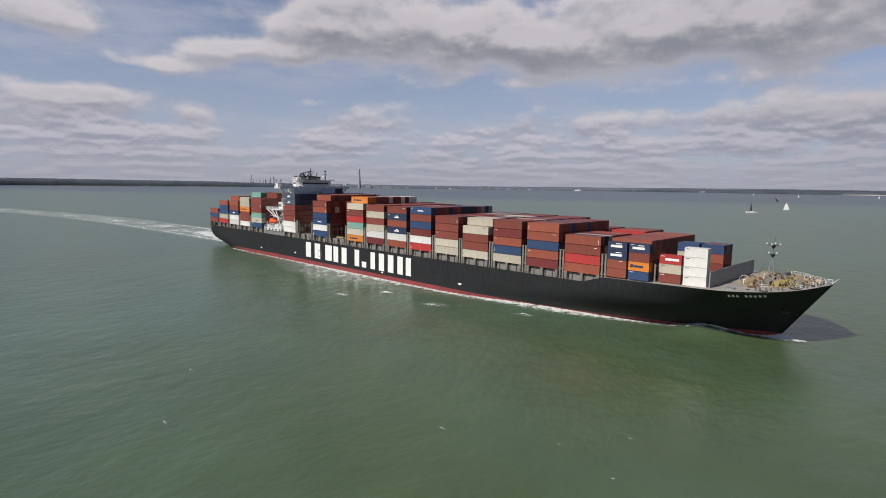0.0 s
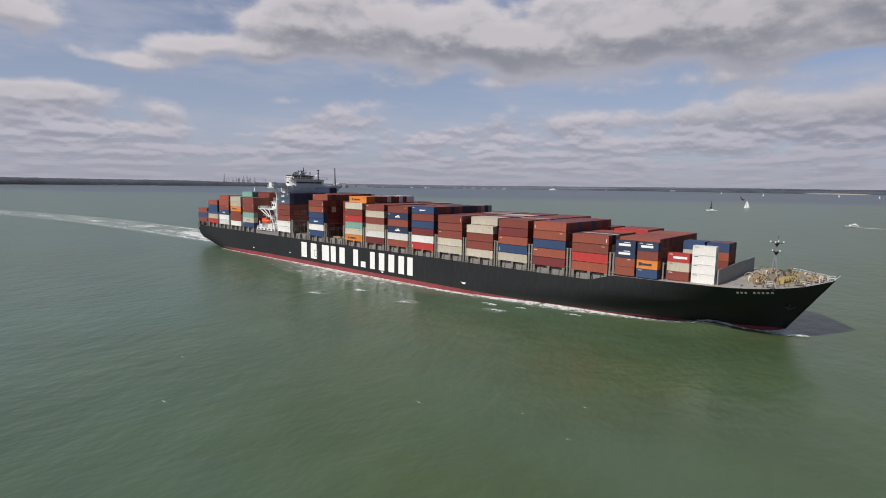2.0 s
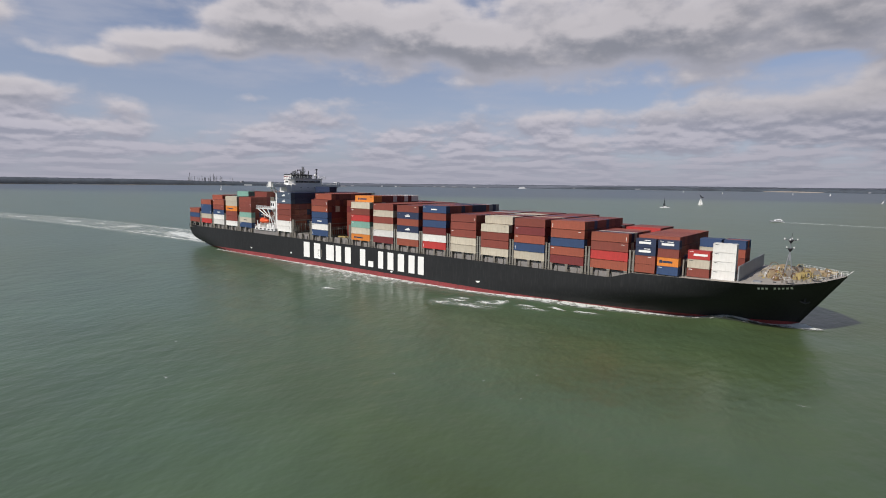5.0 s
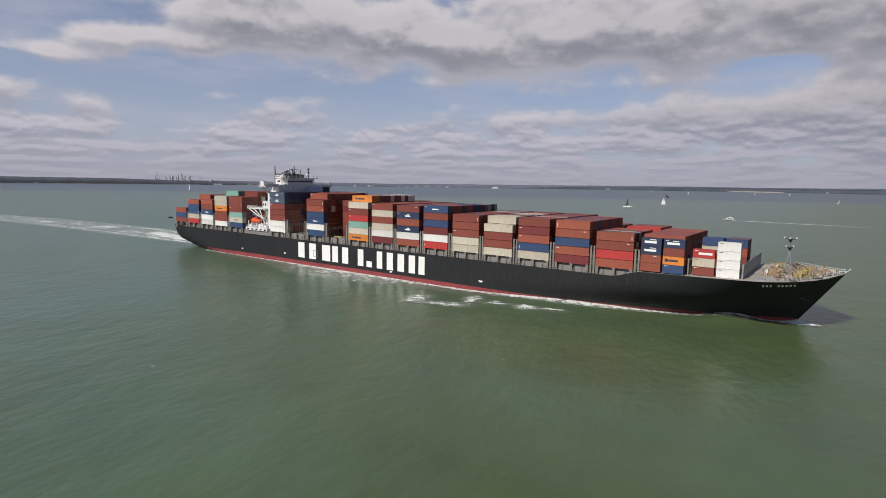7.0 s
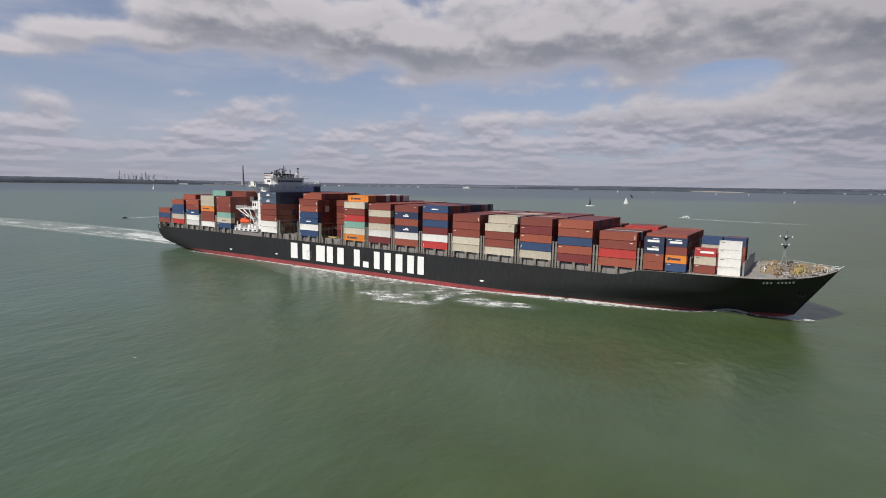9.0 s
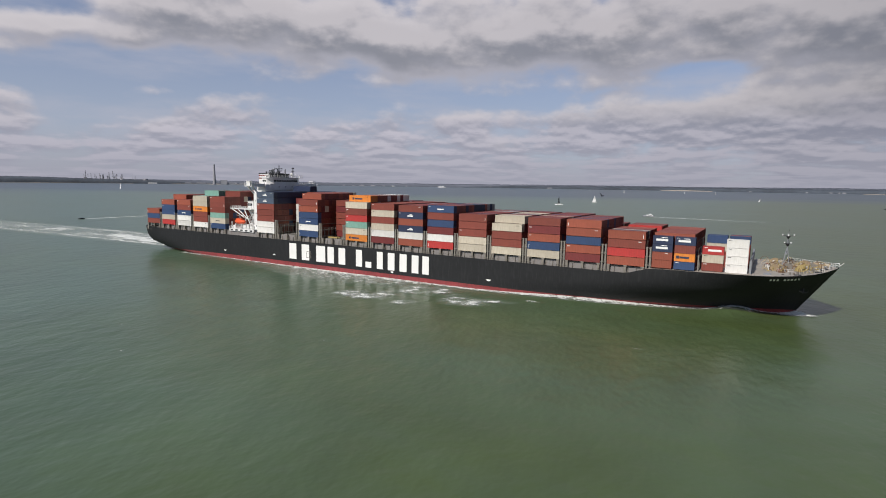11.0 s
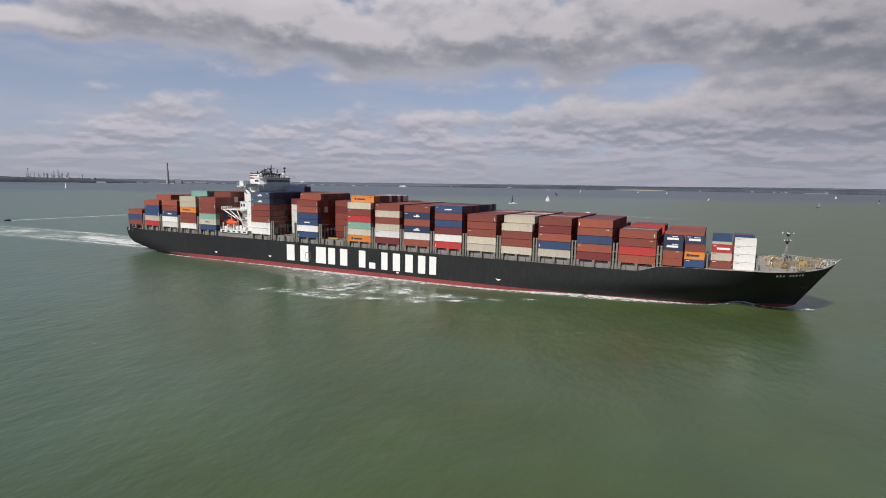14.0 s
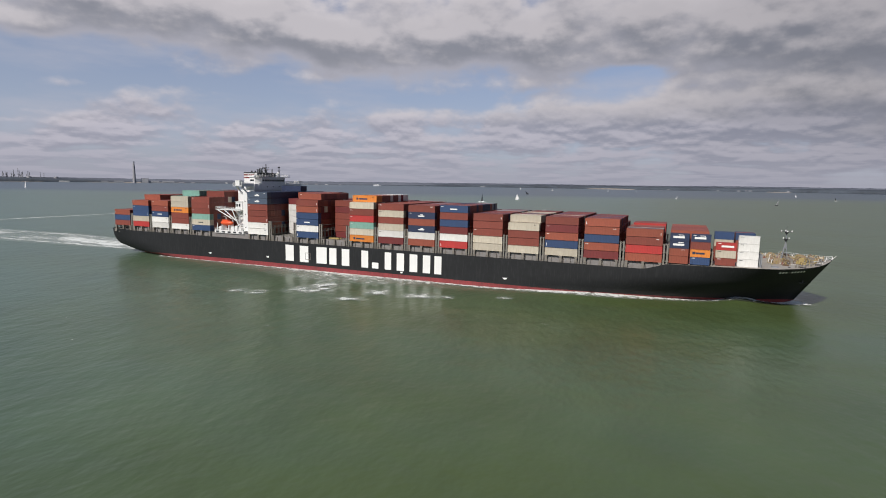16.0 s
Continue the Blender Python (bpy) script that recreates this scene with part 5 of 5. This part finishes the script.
def land(name, az0, az1, dist, profile, mat, label, rough, seed, depth=160):
    """A long low shore with an uneven wooded skyline."""
    step = 0.05
    n = int((az1 - az0) / step)
    xs = [p[0] for p in profile]
    ys = [p[1] for p in profile]
    bm = bmesh.new()
    rows_ = []
    for k in range(n + 1):
        az = az0 + step * k
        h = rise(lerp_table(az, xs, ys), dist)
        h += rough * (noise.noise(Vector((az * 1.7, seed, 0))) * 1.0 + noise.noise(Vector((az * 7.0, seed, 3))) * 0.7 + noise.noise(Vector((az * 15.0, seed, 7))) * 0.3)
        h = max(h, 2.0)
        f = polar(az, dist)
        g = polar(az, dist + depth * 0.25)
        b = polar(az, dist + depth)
        rows_.append([bm.verts.new(v) for v in ((f.x, f.y, SEA - 1), (f.x, f.y, h * 0.45), (g.x, g.y, h * 0.8), (b.x, b.y, h), (b.x, b.y, SEA - 1))])
    for p, q in zip(rows_, rows_[1:]):
        for i in range(4):
            bm.faces.new((p[i], q[i], q[i + 1], p[i + 1]))
    ob = new(name, mesh_of(name, bm, mat, True))
    return tagged(ob, label, "shore", kind="structure")


D = 4560
land("backdrop", 60, 200, 4720, ((60, -0.02), (92, -0.03), (101, -0.09), (110, -0.08), (118, -0.12), (124, -0.14), (133, -0.16), (142, -0.1), (200, -0.1)), M_LANDFAR, "distant shore painted a hazy blue-grey", 2.2, 1.3)
land("backdrop", 140.0, 200, D, ((140, -0.42), (141.5, -0.27), (143.2, -0.16), (144.5, -0.11), (148, -0.08), (151, 0.0), (156, 0.02), (164, 0.07), (172, 0.08), (200, 0.08)), M_LAND_HAZED, "low wooded shore with haze painted into its colour", 2.6, 4.1)
land("backdrop", 60, 121.5, 4620, ((60, -0.12), (92, -0.10), (100, -0.14), (108, -0.14), (116, -0.19), (120, -0.34), (121.5, -0.45)), M_LAND_HAZED, "low wooded shore with haze painted into its colour", 2.4, 8.8)


def strip(name, az0, az1, dist, h, mat, label, cat):
    bm = bmesh.new()
    n = max(2, int((az1 - az0) * 8))
    prev = None
    for k in range(n + 1):
        az = az0 + (az1 - az0) * k / n
        hh = h * (0.3 + 0.7 * math.sin(math.pi * k / n)) + 0.2
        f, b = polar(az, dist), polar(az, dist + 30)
        cur = [bm.verts.new((f.x, f.y, SEA - 0.5)), bm.verts.new((f.x, f.y, SEA + 0.5 + hh * 0.3)), bm.verts.new((b.x, b.y, SEA + 0.5 + hh))]
        if prev:
            for i in (0, 1):
                bm.faces.new((prev[i], cur[i], cur[i + 1], prev[i + 1]))
        prev = cur
    ob = new(name, mesh_of(name, bm, mat))
    tagged(ob, label, cat, kind="structure")


strip("beach", 100.6, 104.4, 4580, 4.5, M_SAND, "pale sandy beach along the shore", "beach")
strip("beach", 136.0, 142.4, 4540, 2.5, M_SAND, "pale shingle beach along the shore", "beach")
strip("beach", 145.0, 168.0, 4545, 1.0, M_SAND, "thin pale shingle edge below the wooded shore", "beach")
strip("beach", 88.6, 90.4, 4580, 1.2, M_SAND, "thin pale strand along the shore", "beach")


def block(az, dist, wide, high, base, mat, label, name="building", cat="building", roofed=False, n_win=0):
    """A building with a parapet and window bands, facing the sea."""
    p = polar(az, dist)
    ob = new(name)
    ob.matrix_basis = pose(p.x, p.y, base, 0, 0, az - 90)
    bm = bmesh.new()
    wide, high = wide * SPREAD, high * SPREAD
    w, dpt = wide / 2, max(8.0, wide * 0.35)
    box(bm, -w, w, 0, dpt, 0, high)
    part("wall", bm, mat, ob)
    bm = bmesh.new()
    if roofed:
        for x in (0,):
            v = [bm.verts.new(c) for c in ((-w, -0.5, high), (w, -0.5, high), (w, dpt + 0.5, high), (-w, dpt + 0.5, high), (-w, dpt / 2, high + dpt * 0.35), (w, dpt / 2, high + dpt * 0.35))]
            for f in ((0, 1, 5, 4), (2, 3, 4, 5), (1, 2, 5), (3, 0, 4), (3, 2, 1, 0)):
                bm.faces.new([v[i] for i in f])
    else:
        box(bm, -w - 0.4, w + 0.4, -0.4, dpt + 0.4, high, high + max(0.6, high * 0.05))
    part("roof", bm, M_CONCRETE, ob)
    for k in range(n_win):
        z = high * (k + 0.6) / (n_win + 0.6)
        part_box("window", M_GLASS, ob, -w * 0.9, w * 0.9, -0.3, 0.1, z - high * 0.06, z + high * 0.06)
    tagged(ob, label, cat)
    return ob


def chimney():
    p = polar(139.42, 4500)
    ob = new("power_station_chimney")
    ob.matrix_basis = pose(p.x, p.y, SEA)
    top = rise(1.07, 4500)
    bm = bmesh.new()
    tube(bm, (0, 0, 0), (0, 0, top - 9), 12.0, 6.2, 24)
    part("shaft", bm, M_CONCRETE, ob, "tapered grey concrete shaft")
    bm = bmesh.new()
    tube(bm, (0, 0, top - 9), (0, 0, top), 6.5, 6.5, 20)
    part("crown", bm, M_PALE, ob, "paler crown ring")
    for k in range(4):
        bm = bmesh.new()
        tube(bm, (4 * math.cos(k * 1.57), 4 * math.sin(k * 1.57), top), (4 * math.cos(k * 1.57), 4 * math.sin(k * 1.57), top + 2), 1.6, 1.6, 10)
        part("flue", bm, M_DARK, ob)
    tagged(ob, "tall tapered concrete chimney on the far shore", "chimney")


chimney()
block(138.75, 4510, 36, rise(-0.16, 4510), SEA, M_PALE, "grey power station boiler house on the far shore")
block(138.15, 4515, 50, 12, SEA, M_PALE, "long pale turbine hall on the far shore", n_win=1)
block(137.2, 4520, 60, 12, SEA, M_PALE, "low pale shed on the far shore", n_win=1)
block(140.4, 4520, 46, 10, SEA, M_PALE, "low pale waterside building on the far shore", n_win=1)
block(141.3, 4520, 30, 9, SEA, M_PALE, "small pale waterside building on the far shore", n_win=1)
rs = random.Random(17)
for k in range(18):
    az = rs.choice((rs.uniform(124.5, 133.5), rs.uniform(126.5, 129.5), rs.uniform(134, 138)))
    block(az, 4480 + rs.uniform(0, 60), rs.uniform(6, 20), rs.uniform(2.5, 6), SEA, rs.choice((M_PALE, M_SHIPWHITE, M_CONCRETE, M_CONCRETE)), "small pale waterfront house on the far shore", "house", "house", True, 1)
for k in range(12):
    az = rs.choice((rs.uniform(84, 100), rs.uniform(106, 119), rs.uniform(150, 162)))
    block(az, 4535 if az > 140 else 4590, rs.uniform(6, 16), rs.uniform(3, 6), SEA + rs.uniform(0, 1), M_PALE, "small pale house among trees on the far shore", "house", "house", True, 1)


def refinery():
    """Thin stacks, columns and tanks."""
    tall = [(148.1, 0.50), (147.95, 0.22), (148.2, 0.20), (147.75, 0.26), (147.2, 0.27), (146.95, 0.2), (146.6, 0.36), (146.35, 0.44), (146.28, 0.3), (146.1, 0.24), (145.8, 0.27), (145.72, 0.22), (145.1, 0.2), (144.9, 0.15)]
    tall += [(min(148.3, rs.gauss(146.7, 0.75)), rs.uniform(0.06, 0.20)) for _ in range(22)]
    for az, h in tall:
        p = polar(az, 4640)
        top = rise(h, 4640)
        ob = new("refinery_stack")
        ob.matrix_basis = pose(p.x, p.y, SEA)
        bm = bmesh.new()
        r = rs.uniform(0.8, 1.8) if h < 0.4 else 2.0
        tube(bm, (0, 0, 0), (0, 0, top), r * 1.25, r, 10)
        part("shaft", bm, M_CONCRETE, ob)
        for z in (0.55, 0.8, 0.97):
            bm = bmesh.new()
            tube(bm, (0, 0, top * z), (0, 0, top * z + 1.5), r * 1.8, r * 1.8, 10)
            part("platform", bm, M_DARK, ob)
        tagged(ob, "slender grey refinery column on the far shore", "refinery stack", "refinery stacks")
    # a wide processing unit at the foot of the tallest stack, and two tanks half behind the trees
    block(148.12, 4630, 13, rise(-0.02, 4630) / SPREAD, SEA, M_BREAK, "dark processing unit of the refinery on the far shore")
    for az in (145.75, 144.2):
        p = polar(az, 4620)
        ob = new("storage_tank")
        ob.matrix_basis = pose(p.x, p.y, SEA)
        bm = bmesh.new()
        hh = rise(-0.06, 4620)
        tube(bm, (0, 0, 0), (0, 0, hh), 14, 14, 24)
        part("shell", bm, M_CONCRETE, ob)
        bm = bmesh.new()
        tube(bm, (0, 0, hh), (0, 0, hh + 2), 14.3, 4, 24)
        part("roof", bm, M_CONCRETE, ob)
        tagged(ob, "round storage tank on the far shore", "storage tank", "storage tanks")
    block(143.75, 4535, 44, 7, SEA, M_SHIPWHITE, "pale waterside jetty building on the far shore", n_win=1)


refinery()

# ---- small craft ----


def hull_mesh(length, beam, height, draft=0.5):
    bm = bmesh.new()
    n = 12
    rows_ = []
    for k in range(n + 1):
        f = k / n
        x = (f - 0.45) * length
        b = beam / 2 * (1 - max(0, (f - 0.45) / 0.55) ** 2.2) * (0.8 + 0.2 * min(1, f * 4))
        z = height * (0.85 + 0.25 * f * f)
        rows_.append([bm.verts.new(v) for v in ((x, -b, z), (x - 0.04 * length * f, -b * 0.75, 0), (x - 0.06 * length * f, 0, -draft), (x - 0.04 * length * f, b * 0.75, 0), (x, b, z))])
    for p, q in zip(rows_, rows_[1:]):
        for i in range(4):
            bm.faces.new((p[i], q[i], q[i + 1], p[i + 1]))
        bm.faces.new((p[4], q[4], q[0], p[0]))
    bm.faces.new(rows_[0])
    bmesh.ops.remove_doubles(bm, verts=bm.verts, dist=0.001)
    return bm


def sail_mesh(foot, height, belly, x0, z0, aft=True):
    """A curved triangular sail with a little thickness."""
    bm = bmesh.new()
    n, m = 8, 6
    layers = []
    for off in (0.0, 0.05):
        g = []
        for i in range(n + 1):
            f = i / n
            w = foot * (1 - f) ** 0.9 + 0.12
            row = []
            for j in range(m + 1):
                u = j / m
                row.append(bm.verts.new((x0 + (-u if aft else u) * w, belly * math.sin(math.pi * u) * (1 - 0.6 * f) + off, z0 + height * f)))
            g.append(row)
        for i in range(n):
            for j in range(m):
                bm.faces.new((g[i][j], g[i][j + 1], g[i + 1][j + 1], g[i + 1][j]))
        layers.append(g)
    return bm


def sailboat(label, length, mast, sail_mat, hull_mat, cut=1.0):
    ob = new("sailing_yacht")
    tagged(ob, label, "sailing yacht")
    part("hull", hull_mesh(length, length * 0.28, length * 0.1), hull_mat, ob, "", True)
    part_box("cabin", hull_mat, ob, -length * 0.15, length * 0.15, -length * 0.08, length * 0.08, length * 0.09, length * 0.15)
    bm = bmesh.new()
    tube(bm, (length * 0.08, 0, 0), (length * 0.08, 0, mast), 0.12, 0.07, 6)
    part("mast", bm, M_DARK, ob)
    bm = bmesh.new()
    tube(bm, (length * 0.08, 0, 1.9), (-length * 0.38, 0.5, 1.9), 0.1, n=6)
    part("boom", bm, M_DARK, ob)
    part("mainsail", sail_mesh(length * 0.42 * cut, mast - 2.4, 0.5, length * 0.07, 2.0), sail_mat, ob, "", True)
    part("foresail", sail_mesh(length * 0.34 * cut, mast - 3.4, 0.5, length * 0.10, 1.6, False), sail_mat, ob, "", True)
    return ob


def drift(points, rx, ry, heading):
    return [(t, x, y, rx, ry, heading) for t, x, y in points]


dark_yacht = sailboat("sailing yacht with black sails and white hull", 17, 18, M_SAILDARK, M_BOAT, 0.24)
MOVERS.append((dark_yacht, drift(((0, -197, 812), (8, -231, 815), (16, -262, 822)), 3, 0, 205)))
white_yacht = sailboat("sailing yacht with white sails", 11, 15, M_SAIL, M_BOAT)
MOVERS.append((white_yacht, drift(((0, -193, 1015), (8, -222, 1030), (16, -252, 1042)), 2, 0, 200)))
heeled = sailboat("heeled sailing yacht with black sails", 12, 17, M_SAILDARK, M_DARK, 0.5)
MOVERS.append((heeled, drift(((0, -372, 1700), (8, -381, 1700), (16, -406, 1700)), 0, 33, 195)))
far_white = sailboat("distant sailing yacht with white sails", 13, 22, M_SAIL, M_BOAT)
MOVERS.append((far_white, drift(((0, -2080, 985), (8, -2000, 930), (16, -1915, 867)), 6, 0, 165)))
leaning = sailboat("heeled distant sailing yacht with pale sails", 7, 10, M_SAIL, M_BOAT, 0.4)
MOVERS.append((leaning, drift(((0, 76, 1560), (8, 86, 1535), (16, 96, 1509)), 0, -25, 190)))
slim = sailboat("slender sailing yacht with grey sails", 9, 14, CONT["grey"], M_DARK, 0.35)
MOVERS.append((slim, drift(((0, 330, 1130), (8, 317, 1130), (16, 304, 1130)), 0, -14, 190)))
for (x, y), h in (((-542, 2720), 14), ((-270, 2888), 13), ((-118, 2817), 12), ((-845, 3152), 14), ((530, 2340), 13), ((542, 1750), 11)):
    b = sailboat("far small sailing yacht with white sails", 8, h, M_SAIL if y != 1750 else M_SAILDARK, M_BOAT, 0.6)
    MOVERS.append((b, drift(((0, x + 6, y), (8, x, y), (16, x - 6, y)), 4, 0, 185)))


def motor_boat(label, length, white=True):
    ob = new("motor_boat")
    tagged(ob, label, "motor boat")
    body_mat = M_BOAT if white else M_DARK
    part("hull", hull_mesh(length, length * 0.27, length * 0.12), M_DARK if not white else M_BREAK, ob, "", True)
    bm = bmesh.new()
    prism(bm, ((-length * 0.28, -length * 0.1), (length * 0.16, -length * 0.1), (length * 0.24, 0), (length * 0.16, length * 0.1), (-length * 0.28, length * 0.1)), length * 0.1, length * 0.2)
    cab = part("cabin", bm, body_mat, ob)
    part_box("windscreen", M_GLASS, cab, -length * 0.2, length * 0.12, -length * 0.102, length * 0.102, length * 0.135, length * 0.175)
    if white:
        part_box("flybridge", body_mat, ob, -length * 0.2, length * 0.05, -length * 0.08, length * 0.08, length * 0.2, length * 0.26)
        bm = bmesh.new()
        tube(bm, (-length * 0.12, 0, length * 0.26), (-length * 0.16, 0, length * 0.36), 0.1, n=5)
        part("radar_arch", bm, body_mat, ob)
    return ob


def boat_wake(length, width, label):
    grid, thick = [], []
    n = 60
    for k in range(n + 1):
        f = k / n
        x = -3 - length * f
        row = []
        for j in range(7):
            u = j / 6 - 0.5
            row.append((x, u * width * (0.6 + 0.8 * f), 0.1))
            thick.append((1.6 - 1.25 * f ** 0.5) * (1 - (2 * u) ** 2) * (1 - max(0, f - 0.8) / 0.2))
        grid.append(row)
    return sheet("boat_wake", grid, M_WAKE, label, "wake", thick)


mb = motor_boat("white motor cruiser running fast", 15)
mrows = ((0, 36, 524), (7, -10, 522), (12, -24, 520), (16, -60, 516))
mw = boat_wake(150, 9.0, "white wake behind the motor cruiser")
rib = motor_boat("small dark open workboat running fast", 6, False)
rrows = ((0, -487, 128), (8, -475, 70), (14, -466, 27), (16, -463, 13))
rw = boat_wake(220, 8.0, "white wake behind the small dark boat")
for ob, rws, hd in ((mb, mrows, 180 + 20), (mw, mrows, 180 - 6), (rib, rrows, 271), (rw, rrows, 271)):
    MOVERS.append((ob, drift(rws, 0, 0, hd)))


def ferry():
    ob = new("ferry")
    tagged(ob, "distant white passenger ferry", "ferry")
    part("hull", hull_mesh(60, 14, 5, 1), M_BOAT, ob, "", True)
    part_box("superstructure", M_BOAT, ob, -22, 18, -5.5, 5.5, 4.5, 12)
    part_box("bridge_house", M_BOAT, ob, 2, 12, -4, 4, 12, 15.5)
    part_box("funnel", M_BREAK, ob, -12, -7, -2, 2, 12, 17)
    return ob


fe = ferry()
MOVERS.append((fe, drift(((0, -2060, 3350), (8, -1990, 3260), (16, -1955, 3220)), 0, 0, 40)))


def motions():
    for ob, offset in KEYED:
        walk(ob, [(t, m @ offset) for t, m in SHIP_ROWS])
    for ob, rows in FOAM_ROWS:
        walk(ob, rows)
    for ob, rows in MOVERS:
        walk(ob, [(t, pose(x, y, SEA, rx, ry, heading)) for t, x, y, rx, ry, heading in rows])


motions()
